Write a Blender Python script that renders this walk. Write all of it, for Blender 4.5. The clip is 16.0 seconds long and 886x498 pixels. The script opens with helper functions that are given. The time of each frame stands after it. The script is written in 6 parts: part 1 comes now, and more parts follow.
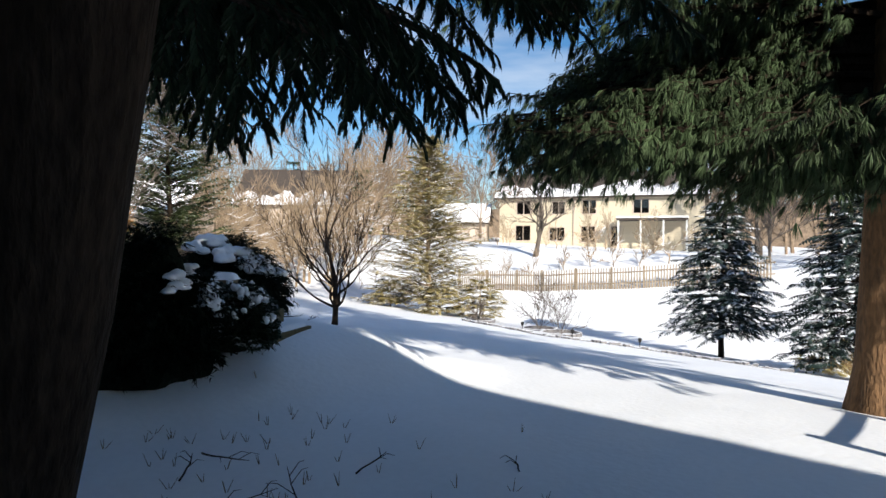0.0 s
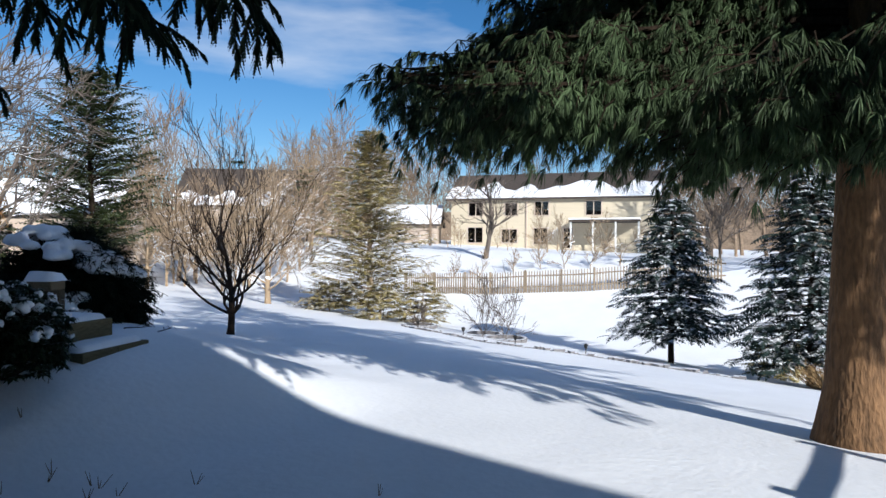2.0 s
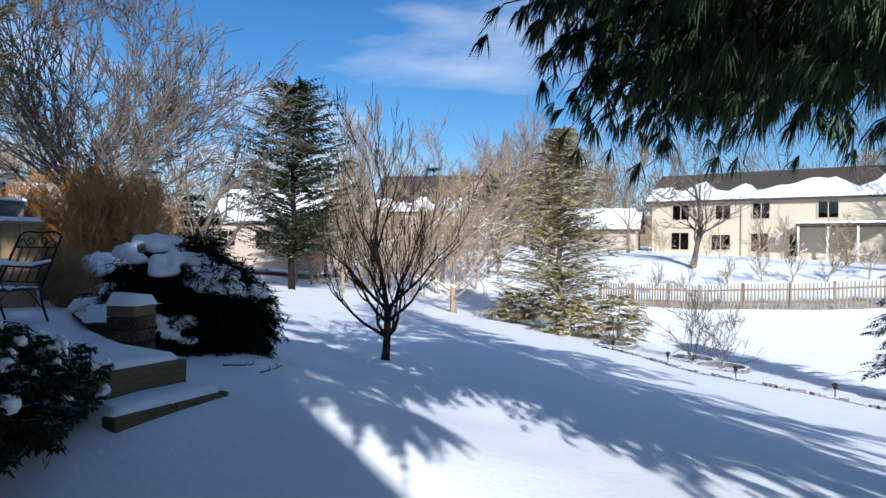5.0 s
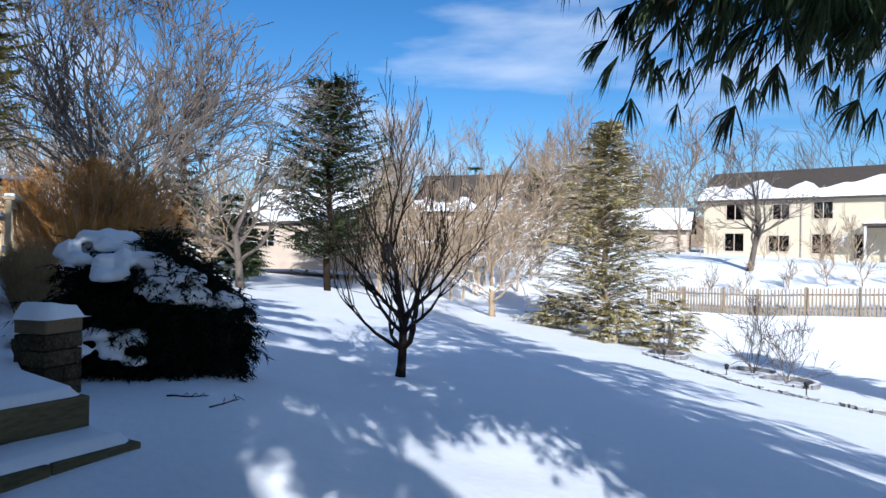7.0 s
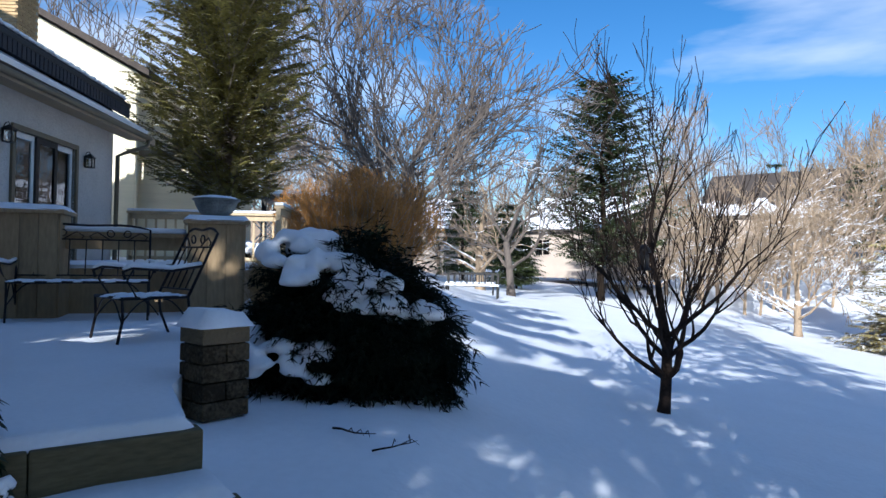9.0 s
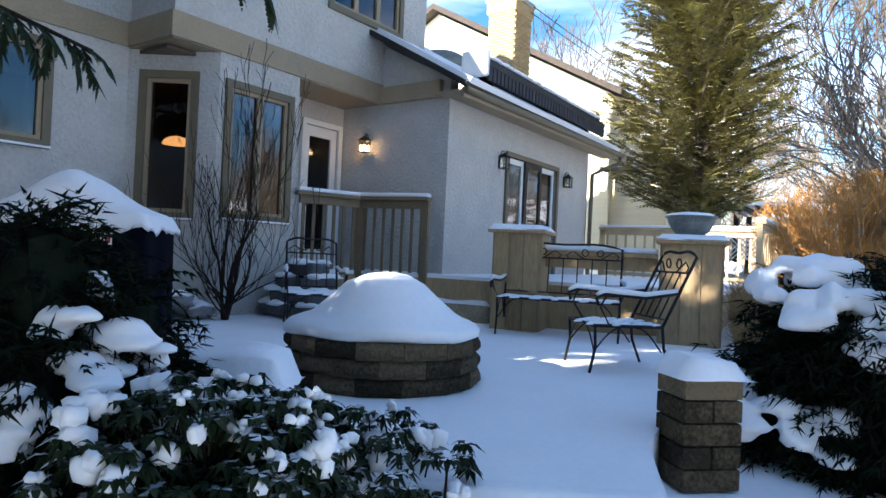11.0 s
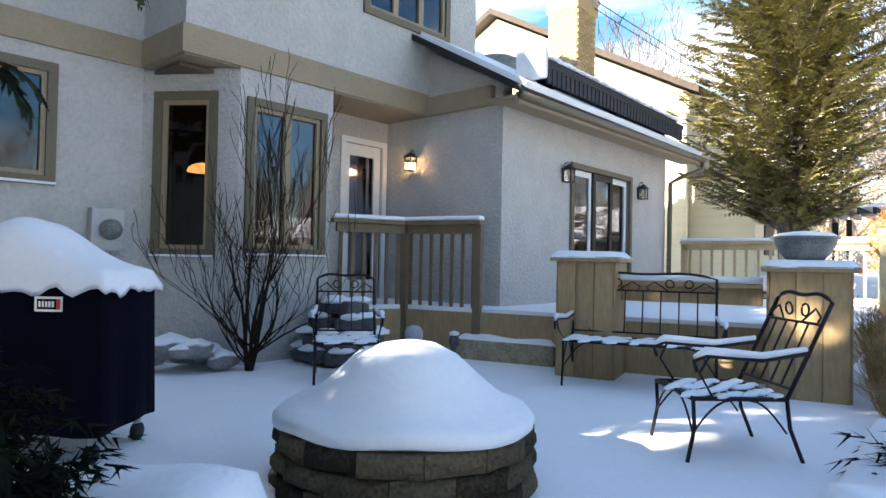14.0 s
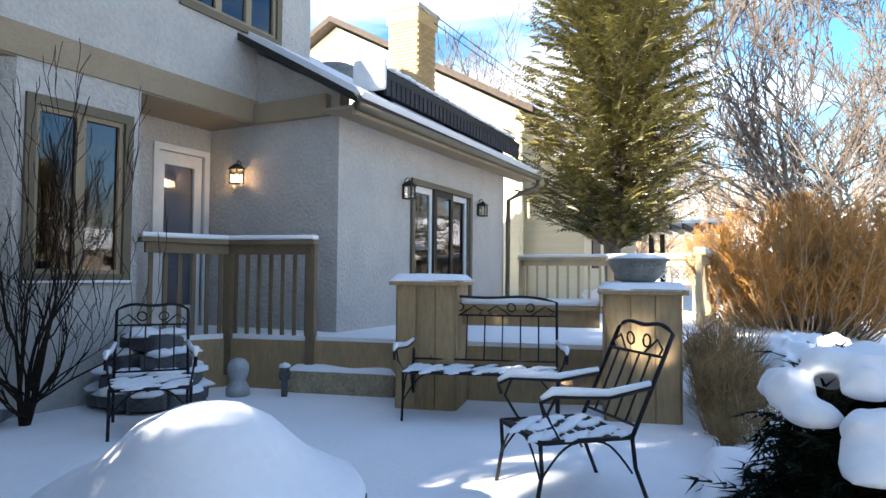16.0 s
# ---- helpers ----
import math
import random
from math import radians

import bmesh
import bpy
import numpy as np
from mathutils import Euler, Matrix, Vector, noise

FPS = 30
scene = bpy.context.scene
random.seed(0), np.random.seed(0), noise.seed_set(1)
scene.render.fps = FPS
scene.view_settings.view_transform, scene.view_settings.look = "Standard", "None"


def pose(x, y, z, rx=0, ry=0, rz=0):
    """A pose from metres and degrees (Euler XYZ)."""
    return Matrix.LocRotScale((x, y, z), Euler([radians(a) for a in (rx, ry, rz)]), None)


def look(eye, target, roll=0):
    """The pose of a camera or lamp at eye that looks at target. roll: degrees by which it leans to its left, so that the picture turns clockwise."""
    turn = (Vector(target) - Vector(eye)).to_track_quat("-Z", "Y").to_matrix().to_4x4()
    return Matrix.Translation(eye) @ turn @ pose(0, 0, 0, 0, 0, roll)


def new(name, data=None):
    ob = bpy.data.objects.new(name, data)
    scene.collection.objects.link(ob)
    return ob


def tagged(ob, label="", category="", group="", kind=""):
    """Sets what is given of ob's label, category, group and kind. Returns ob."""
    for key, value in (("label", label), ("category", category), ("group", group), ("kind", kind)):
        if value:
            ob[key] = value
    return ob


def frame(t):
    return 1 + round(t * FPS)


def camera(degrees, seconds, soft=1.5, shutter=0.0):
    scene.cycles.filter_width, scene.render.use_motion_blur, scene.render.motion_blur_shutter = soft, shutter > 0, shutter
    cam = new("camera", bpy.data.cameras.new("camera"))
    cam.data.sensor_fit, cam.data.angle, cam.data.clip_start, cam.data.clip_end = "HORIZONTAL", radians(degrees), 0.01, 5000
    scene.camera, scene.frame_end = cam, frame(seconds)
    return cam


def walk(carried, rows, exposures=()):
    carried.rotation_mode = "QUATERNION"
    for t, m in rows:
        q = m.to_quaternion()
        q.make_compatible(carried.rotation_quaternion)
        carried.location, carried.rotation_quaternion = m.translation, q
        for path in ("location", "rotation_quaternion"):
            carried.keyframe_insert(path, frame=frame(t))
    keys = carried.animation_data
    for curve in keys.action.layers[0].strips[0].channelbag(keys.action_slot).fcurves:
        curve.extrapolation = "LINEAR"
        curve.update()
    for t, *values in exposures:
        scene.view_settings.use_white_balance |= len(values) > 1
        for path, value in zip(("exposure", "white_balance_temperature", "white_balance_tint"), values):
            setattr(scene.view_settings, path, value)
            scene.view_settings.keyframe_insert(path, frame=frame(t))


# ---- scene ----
cam = camera(68.5, 16.0)
PATH = [
    (0, (1.063, -0.453, 1.608), (-0.336, 0.975, 1.600), 0.48),
    (0.5, (0.927, 0.065, 1.576), (-0.467, 1.499, 1.569), 0.68),
    (1, (0.782, 0.512, 1.519), (-0.599, 1.959, 1.514), 0.69),
    (1.5, (0.584, 0.979, 1.531), (-0.742, 2.476, 1.533), 0.53),
    (2, (0.443, 1.437, 1.485), (-0.864, 2.951, 1.489), 0.45),
    (2.5, (0.284, 1.860, 1.414), (-1.016, 3.379, 1.422), 0.65),
    (3, (0.103, 2.188, 1.472), (-1.196, 3.708, 1.486), 1.15),
    (3.5, (-0.310, 2.515, 1.551), (-1.714, 3.940, 1.567), 1.07),
    (4, (-0.672, 2.708, 1.595), (-2.181, 4.020, 1.608), 1.20),
    (4.5, (-0.963, 2.971, 1.622), (-2.562, 4.172, 1.633), 0.84),
    (5, (-1.224, 3.310, 1.615), (-2.917, 4.375, 1.628), 0.89),
    (5.2, (-1.332, 3.406, 1.618), (-3.045, 4.438, 1.628), 0.99),
    (7.5, (-2.618, 4.647, 1.610), (-4.415, 5.526, 1.631), 1.06),
    (8, (-2.918, 4.938, 1.585), (-4.784, 5.656, 1.608), 1.04),
    (8.5, (-3.278, 5.128, 1.547), (-5.223, 5.596, 1.564), 0.86),
    (9, (-3.595, 5.223, 1.555), (-5.590, 5.359, 1.582), 1.05),
    (9.5, (-3.737, 5.218, 1.595), (-5.704, 4.858, 1.606), 1.49),
    (10, (-4.006, 5.111, 1.611), (-5.853, 4.343, 1.610), 1.11),
    (10.2, (-4.039, 5.071, 1.632), (-5.841, 4.203, 1.635), 1.80),
    (12.3, (-4.567, 4.786, 1.705), (-6.055, 3.451, 1.743), 1.06),
    (12.5, (-4.593, 4.775, 1.737), (-6.082, 3.442, 1.775), 1.06),
    (13, (-4.769, 4.706, 1.808), (-6.246, 3.358, 1.841), 0.98),
    (13.5, (-5.028, 4.591, 1.896), (-6.510, 3.247, 1.933), 1.07),
    (14, (-5.242, 4.397, 1.939), (-6.740, 3.073, 1.978), 1.15),
    (14.5, (-5.417, 4.281, 2.004), (-6.962, 3.012, 2.060), 0.97),
    (15, (-5.638, 4.224, 2.026), (-7.263, 3.061, 2.089), 0.63),
    (15.5, (-5.726, 4.182, 2.050), (-7.443, 3.159, 2.129), 0.56),
    (16, (-5.705, 4.154, 2.072), (-7.473, 3.223, 2.151), 0.47),
]
EXPOSURES = [(0.0, 0.65, 6400, 10), (2.0, 0.38, 5850, 10), (5.0, 0.42, 5600, 10), (8.5, 0.65, 5450, 10), (9.5, 0.9, 5400, 10), (10.2, 1.55, 5600, 10), (12.3, 2.25, 7000, 10), (14.5, 2.4, 6900, 10), (16.0, 2.25, 6800, 10)]
walk(cam, [(t, look(eye, target, roll)) for t, eye, target, roll in PATH], EXPOSURES)

# ---- world and sun ----
SUN_H = Vector((0.95, -0.32)).normalized()      # towards the sun, level
SUN_UP = radians(25)
world = bpy.data.worlds.new("world")
scene.world = world
world.use_nodes = True
wn = world.node_tree.nodes
wl = world.node_tree.links
sky = wn.new("ShaderNodeTexSky")
sky.sky_type = "NISHITA"
sky.sun_disc = False
sky.sun_elevation = SUN_UP
sky.sun_rotation = math.atan2(SUN_H.x, SUN_H.y)
sky.air_density, sky.dust_density, sky.ozone_density = 1.0, 0.1, 3.0
# soft thin clouds mixed over the sky
tc = wn.new("ShaderNodeTexCoord")
mp = wn.new("ShaderNodeMapping")
mp.inputs["Scale"].default_value = (1.0, 1.0, 4.5)
cn = wn.new("ShaderNodeTexNoise")
cn.inputs["Scale"].default_value = 2.2
cn.inputs["Detail"].default_value = 6
cr = wn.new("ShaderNodeValToRGB")
cr.color_ramp.elements[0].position, cr.color_ramp.elements[1].position = 0.48, 0.78
cmix = wn.new("ShaderNodeMixRGB")
cmix.inputs[2].default_value = (9.0, 9.3, 9.8, 1)
wl.new(tc.outputs["Generated"], mp.inputs[0])
wl.new(mp.outputs[0], cn.inputs["Vector"])
wl.new(cn.outputs["Fac"], cr.inputs[0])
wl.new(cr.outputs[0], cmix.inputs[0])
hs = wn.new("ShaderNodeHueSaturation")
hs.inputs["Saturation"].default_value, hs.inputs["Value"].default_value = 1.25, 1.15
wl.new(sky.outputs[0], hs.inputs["Color"])
wl.new(hs.outputs[0], cmix.inputs[1])
wl.new(cmix.outputs[0], wn["Background"].inputs[0])
wn["Background"].inputs[1].default_value = 0.068
sun = new("sun", bpy.data.lights.new("sun", "SUN"))
sun.data.energy, sun.data.angle, sun.data.color = 5.0, radians(0.53), (1.0, 0.93, 0.82)
to_sun = Vector((SUN_H.x * math.cos(SUN_UP), SUN_H.y * math.cos(SUN_UP), math.sin(SUN_UP)))
sun.matrix_world = look(to_sun * 50, (0, 0, 0))

# ---- materials ----
def material(name, rgb, rough=0.7, metal=0.0, vary=0.25, scale=6.0, fine=60.0, bump=0.15, dist=0.01, tint=None, snow=0.0, snow_at=0.45, spec=0.4, by_object=0.0, stretch=(1, 1, 1)):
    """Base colour with variation at two scales, bump, and snow lying on what faces up."""
    m = bpy.data.materials.new(name)
    m.use_nodes = True
    n, l = m.node_tree.nodes, m.node_tree.links
    b = n["Principled BSDF"]
    b.inputs["Metallic"].default_value = metal
    b.inputs["Specular IOR Level"].default_value = spec
    co = n.new("ShaderNodeTexCoord")
    mp = n.new("ShaderNodeMapping")
    mp.inputs["Scale"].default_value = stretch
    l.new(co.outputs["Object"], mp.inputs[0])
    big = n.new("ShaderNodeTexNoise")
    big.inputs["Scale"].default_value, big.inputs["Detail"].default_value = scale, 5
    sm = n.new("ShaderNodeTexNoise")
    sm.inputs["Scale"].default_value, sm.inputs["Detail"].default_value = fine, 3
    l.new(mp.outputs[0], big.inputs["Vector"])
    l.new(mp.outputs[0], sm.inputs["Vector"])
    add = n.new("ShaderNodeMath")
    add.operation = "ADD"
    l.new(big.outputs["Fac"], add.inputs[0])
    l.new(sm.outputs["Fac"], add.inputs[1])
    fac = add.outputs[0]
    if by_object:
        oi = n.new("ShaderNodeObjectInfo")
        sc = n.new("ShaderNodeMath")
        sc.operation = "MULTIPLY_ADD"
        sc.inputs[1].default_value, sc.inputs[2].default_value = by_object, -by_object / 2
        l.new(oi.outputs["Random"], sc.inputs[0])
        ad2 = n.new("ShaderNodeMath")
        ad2.operation = "ADD"
        l.new(fac, ad2.inputs[0])
        l.new(sc.outputs[0], ad2.inputs[1])
        fac = ad2.outputs[0]
    ramp = n.new("ShaderNodeMapRange")
    ramp.inputs["From Min"].default_value, ramp.inputs["From Max"].default_value = 0.6, 1.4
    l.new(fac, ramp.inputs["Value"])
    mix = n.new("ShaderNodeMixRGB")
    tint = tint or tuple(c * (1 - vary * 1.6) for c in rgb)
    mix.inputs[1].default_value, mix.inputs[2].default_value = (*tint, 1), (*[min(1, c * (1 + vary)) for c in rgb], 1)
    l.new(ramp.outputs[0], mix.inputs[0])
    colour = mix.outputs[0]
    rv = n.new("ShaderNodeMapRange")
    rv.inputs["To Min"].default_value, rv.inputs["To Max"].default_value = max(0.02, rough - 0.1), min(1, rough + 0.1)
    l.new(big.outputs["Fac"], rv.inputs["Value"])
    l.new(rv.outputs[0], b.inputs["Roughness"])
    if snow:
        ge = n.new("ShaderNodeNewGeometry")
        sp = n.new("ShaderNodeSeparateXYZ")
        l.new(ge.outputs["Normal"], sp.inputs[0])
        wn_ = n.new("ShaderNodeTexNoise")
        wn_.inputs["Scale"].default_value = 3.5
        l.new(ge.outputs["Position"], wn_.inputs["Vector"])
        k = n.new("ShaderNodeMath")
        k.operation = "MULTIPLY_ADD"
        k.inputs[1].default_value, k.inputs[2].default_value = 1.1, -0.55
        l.new(wn_.outputs["Fac"], k.inputs[0])
        s = n.new("ShaderNodeMath")
        s.operation = "ADD"
        l.new(sp.outputs["Z"], s.inputs[0])
        l.new(k.outputs[0], s.inputs[1])
        r2 = n.new("ShaderNodeMapRange")
        r2.inputs["From Min"].default_value, r2.inputs["From Max"].default_value = snow_at, snow_at + 0.15
        r2.inputs["To Max"].default_value = snow
        l.new(s.outputs[0], r2.inputs["Value"])
        mx = n.new("ShaderNodeMixRGB")
        mx.inputs[2].default_value = (0.86, 0.87, 0.9, 1)
        l.new(r2.outputs[0], mx.inputs[0])
        l.new(colour, mx.inputs[1])
        colour = mx.outputs[0]
    l.new(colour, b.inputs["Base Color"])
    if bump:
        bp = n.new("ShaderNodeBump")
        bp.inputs["Strength"].default_value, bp.inputs["Distance"].default_value = bump, dist
        l.new(add.outputs[0], bp.inputs["Height"])
        l.new(bp.outputs[0], b.inputs["Normal"])
    return m


SNOW = material("snow", (0.86, 0.875, 0.9), 0.75, vary=0.03, scale=2.5, fine=25, bump=0.2, dist=0.02, spec=0.25)
GROUND_SNOW = material("lawn_snow", (0.86, 0.875, 0.9), 0.75, vary=0.03, scale=1.2, fine=14, bump=0.22, dist=0.03, spec=0.25)
STUCCO = material("stucco", (0.49, 0.475, 0.44), 0.9, vary=0.10, scale=2.2, fine=22, bump=0.9, dist=0.03, spec=0.2)
TAN_TRIM = material("tan_trim", (0.30, 0.235, 0.15), 0.6, vary=0.12, scale=4, fine=40, bump=0.1)
WIN_TRIM = material("window_trim", (0.14, 0.115, 0.07), 0.55, vary=0.12, scale=5, fine=50, bump=0.1)
DECK_WOOD = material("deck_wood", (0.36, 0.25, 0.13), 0.65, vary=0.22, scale=2.5, fine=30, bump=0.25, stretch=(1, 1, 0.25), by_object=0.35)
# paler wood; on the outer deck railing its tone carries the sunlight
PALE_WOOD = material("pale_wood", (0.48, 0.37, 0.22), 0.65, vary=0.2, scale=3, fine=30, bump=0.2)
# railing by the house: its shade is put into this darker brown
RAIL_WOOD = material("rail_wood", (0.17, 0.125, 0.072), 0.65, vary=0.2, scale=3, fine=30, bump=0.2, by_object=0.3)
STEP_WOOD = material("step_timber", (0.11, 0.095, 0.055), 0.85, vary=0.3, scale=4, fine=30, bump=0.5, stretch=(0.4, 0.4, 2), by_object=0.3, spec=0.1)
BLOCK = material("concrete_block", (0.115, 0.088, 0.054), 0.9, vary=0.45, scale=7, fine=45, bump=0.9, dist=0.02, by_object=0.9, spec=0.1)
ROCK = material("field_stone", (0.22, 0.21, 0.21), 0.85, vary=0.3, scale=6, fine=40, bump=0.6, snow=1.0, snow_at=0.4)
STEP_STONE = material("step_stone", (0.36, 0.29, 0.19), 0.9, vary=0.35, scale=5, fine=35, bump=0.7, dist=0.02)
DARK_STONE = material("dark_stone", (0.10, 0.10, 0.105), 0.85, vary=0.35, scale=7, fine=40, bump=0.6)
BRICK = material("chimney_brick", (0.52, 0.36, 0.18), 0.85, vary=0.15, scale=6, fine=50, bump=0.3, by_object=0.5)
MORTAR = material("mortar", (0.5, 0.45, 0.36), 0.9, vary=0.1, scale=8, fine=60)
IRON = material("wrought_iron", (0.025, 0.02, 0.022), 0.5, metal=0.6, vary=0.3, scale=20, fine=90, bump=0.1)
COVER = material("grill_cover", (0.0025, 0.003, 0.009), 0.7, vary=0.3, scale=4, fine=80, bump=0.3, spec=0.05)
RUBBER = material("rubber", (0.02, 0.02, 0.02), 0.8, vary=0.2)
GREY_METAL = material("grey_metal", (0.45, 0.45, 0.44), 0.5, metal=0.4, vary=0.1, scale=10)
WHITE_METAL = material("white_metal", (0.75, 0.75, 0.72), 0.45, vary=0.06, scale=8)
DARK_METAL = material("dark_metal", (0.03, 0.028, 0.026), 0.45, metal=0.5, vary=0.2, scale=12)
PEWTER = material("pewter_planter", (0.2, 0.21, 0.19), 0.5, metal=0.3, vary=0.35, scale=9, fine=50, bump=0.2)
AWNING = material("awning_cloth", (0.03, 0.03, 0.035), 0.8, vary=0.3, scale=8)
SHINGLE = material("roof_shingle", (0.07, 0.055, 0.045), 0.9, vary=0.3, scale=6, fine=50, bump=0.6)
TRACK = material("black_track", (0.02, 0.02, 0.02), 0.5)
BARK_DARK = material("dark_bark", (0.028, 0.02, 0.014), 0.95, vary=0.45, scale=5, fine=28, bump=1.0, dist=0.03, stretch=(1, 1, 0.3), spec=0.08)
BARK_PINE = material("pine_bark", (0.17, 0.095, 0.045), 0.95, vary=0.45, scale=6, fine=30, bump=1.0, dist=0.03, stretch=(1, 1, 0.3))
BARK_GREY = material("grey_bark", (0.13, 0.105, 0.085), 0.9, vary=0.3, scale=5, fine=30, bump=0.5, snow=1.0, snow_at=0.9, stretch=(1, 1, 0.4))
BARK_TAN = material("tan_bark", (0.34, 0.25, 0.16), 0.9, vary=0.3, scale=5, fine=30, bump=0.5, snow=1.0, snow_at=0.5, stretch=(1, 1, 0.4))
BARK_CRAB = material("crab_bark", (0.03, 0.021, 0.016), 0.9, vary=0.4, scale=6, fine=35, bump=0.6, spec=0.08)
BARK_RED = material("red_twig", (0.16, 0.085, 0.05), 0.85, vary=0.3, scale=6)
TWIG_ORANGE = material("orange_twig", (0.44, 0.21, 0.05), 0.8, vary=0.35, scale=3, fine=20, bump=0)
HEMLOCK = material("hemlock_needles", (0.02, 0.034, 0.018), 0.7, vary=0.4, scale=2, fine=20, bump=0, snow=0.9, snow_at=1.05, spec=0.1)
PINE_N = material("white_pine_needles", (0.058, 0.088, 0.04), 0.65, vary=0.7, scale=0.8, fine=9, bump=0, spec=0.15)
SPRUCE_N = material("spruce_needles", (0.024, 0.04, 0.034), 0.6, vary=0.35, scale=2, fine=15, bump=0, snow=1.0, snow_at=0.88, spec=0.15)
ARB_N = material("snowy_cedar_needles", (0.33, 0.27, 0.11), 0.6, vary=0.65, scale=0.9, fine=9, bump=0, snow=1.0, snow_at=0.93, spec=0.15)
FIR_N = material("golden_fir_needles", (0.17, 0.15, 0.042), 0.6, vary=0.85, scale=1.3, fine=9, bump=0, snow=1.0, snow_at=0.92, spec=0.15)
FARPINE_N = material("far_pine_needles", (0.065, 0.085, 0.03), 0.6, vary=0.55, scale=0.5, fine=6, bump=0, snow=0.8, snow_at=1.0, spec=0.15)
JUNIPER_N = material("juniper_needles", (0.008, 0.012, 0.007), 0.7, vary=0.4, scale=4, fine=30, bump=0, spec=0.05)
LEAF = material("rhododendron_leaf", (0.018, 0.03, 0.013), 0.5, vary=0.4, scale=5, fine=30, bump=0, snow=0.95, snow_at=0.95, spec=0.12)
GRASS = material("dry_grass", (0.34, 0.22, 0.10), 0.8, vary=0.4, scale=3, fine=20, bump=0)
BLADE_TIP = material("weed_stems", (0.22, 0.15, 0.08), 0.85, vary=0.3)
CREAM = material("cream_siding", (0.74, 0.66, 0.47), 0.8, vary=0.05, scale=2, fine=20, bump=0.15, stretch=(0.2, 0.2, 6))
YELLOW = material("yellow_siding", (0.60, 0.52, 0.38), 0.8, vary=0.06, scale=1, fine=12, bump=0.2, stretch=(0.2, 0.2, 6))
FAR_SIDING = material("far_siding", (0.55, 0.45, 0.36), 0.85, vary=0.1, scale=1)
FENCE = material("weathered_fence", (0.34, 0.27, 0.19), 0.9, vary=0.25, scale=3, fine=20, bump=0.3, by_object=0.4)
STONE = material("carved_stone", (0.42, 0.43, 0.44), 0.9, vary=0.2, scale=8, fine=60, bump=0.5)
FAR_WOOD = material("far_woods", (0.26, 0.19, 0.13), 0.95, vary=0.4, scale=0.4, fine=4, bump=0)
LABEL_SILVER = material("badge_silver", (0.6, 0.6, 0.6), 0.4, metal=0.6, vary=0.05)
LABEL_RED = material("badge_red", (0.4, 0.03, 0.02), 0.5, vary=0.05)
INTERIOR = material("dim_room", (0.12, 0.09, 0.065), 0.9, vary=0.2, scale=2)
BLIND = material("window_blind", (0.25, 0.27, 0.34), 0.7, vary=0.1)
BLIND_SLAT = material("pale_blind", (0.62, 0.58, 0.48), 0.7, vary=0.1)


def glass_material(name, tint, mirror):
    m = bpy.data.materials.new(name)
    m.use_nodes = True
    n, l = m.node_tree.nodes, m.node_tree.links
    n.remove(n["Principled BSDF"])
    tr = n.new("ShaderNodeBsdfTransparent")
    tr.inputs[0].default_value = (*tint, 1)
    gl = n.new("ShaderNodeBsdfGlossy")
    gl.inputs["Roughness"].default_value = 0.02
    gl.inputs[0].default_value = (0.9, 0.93, 1.0, 1)
    wob = n.new("ShaderNodeTexNoise")
    wob.inputs["Scale"].default_value = 1.1
    bp = n.new("ShaderNodeBump")
    bp.inputs["Strength"].default_value, bp.inputs["Distance"].default_value = 0.05, 0.05
    l.new(wob.outputs["Fac"], bp.inputs["Height"])
    l.new(bp.outputs[0], gl.inputs["Normal"])
    fr = n.new("ShaderNodeFresnel")
    fr.inputs[0].default_value = 1.5
    ad = n.new("ShaderNodeMath")
    ad.operation = "ADD"
    ad.use_clamp = True
    ad.inputs[1].default_value = mirror
    l.new(fr.outputs[0], ad.inputs[0])
    mx = n.new("ShaderNodeMixShader")
    l.new(ad.outputs[0], mx.inputs[0])
    l.new(tr.outputs[0], mx.inputs[1])
    l.new(gl.outputs[0], mx.inputs[2])
    l.new(mx.outputs[0], n["Material Output"].inputs[0])
    return m


GLASS = glass_material("window_glass", (0.36, 0.37, 0.38), 0.025)
GLASS_CLEAR = glass_material("clear_glass", (0.9, 0.91, 0.92), 0.01)
GLASS_DARK = glass_material("dark_glass", (0.4, 0.4, 0.4), 0.02)
LAMP_GLASS = glass_material("lamp_glass", (0.95, 0.93, 0.88), 0.05)


def emission(name, rgb, strength):
    m = bpy.data.materials.new(name)
    m.use_nodes = True
    b = m.node_tree.nodes["Principled BSDF"]
    b.inputs["Base Color"].default_value = (*rgb, 1)
    b.inputs["Emission Color"].default_value = (*rgb, 1)
    b.inputs["Emission Strength"].default_value = strength
    return m


BULB = emission("bulb", (1.0, 0.62, 0.28), 7)
PENDANT = emission("pendant_glass", (1.0, 0.45, 0.14), 1.6)


# ---- building blocks ----
def thing(name, at, label, category, group="", kind=""):
    e = new(name)
    e.location = at
    e.empty_display_size = 0.2
    return tagged(e, label, category, group, kind)


def part(name, bm, mat, parent=None, label="", smooth=False):
    """Links a bmesh, given in world metres, as one mesh object under a thing or part."""
    me = bpy.data.meshes.new(name)
    if isinstance(bm, tuple):
        me.from_pydata(bm[0], [], bm[1])
    else:
        bmesh.ops.recalc_face_normals(bm, faces=bm.faces)
        bm.to_mesh(me)
        bm.free()
    me.materials.append(mat)
    if smooth:
        me.polygons.foreach_set("use_smooth", [True] * len(me.polygons))
    ob = new(name, me)
    if parent is not None:
        ob.parent = parent
        p, off = parent, Vector((0, 0, 0))
        while p is not None:
            off += p.location
            p = p.parent
        me.transform(Matrix.Translation(-off))
    if label:
        tagged(ob, label)
    if name.endswith("_mass"):
        tagged(ob, kind="stuff")
    return ob


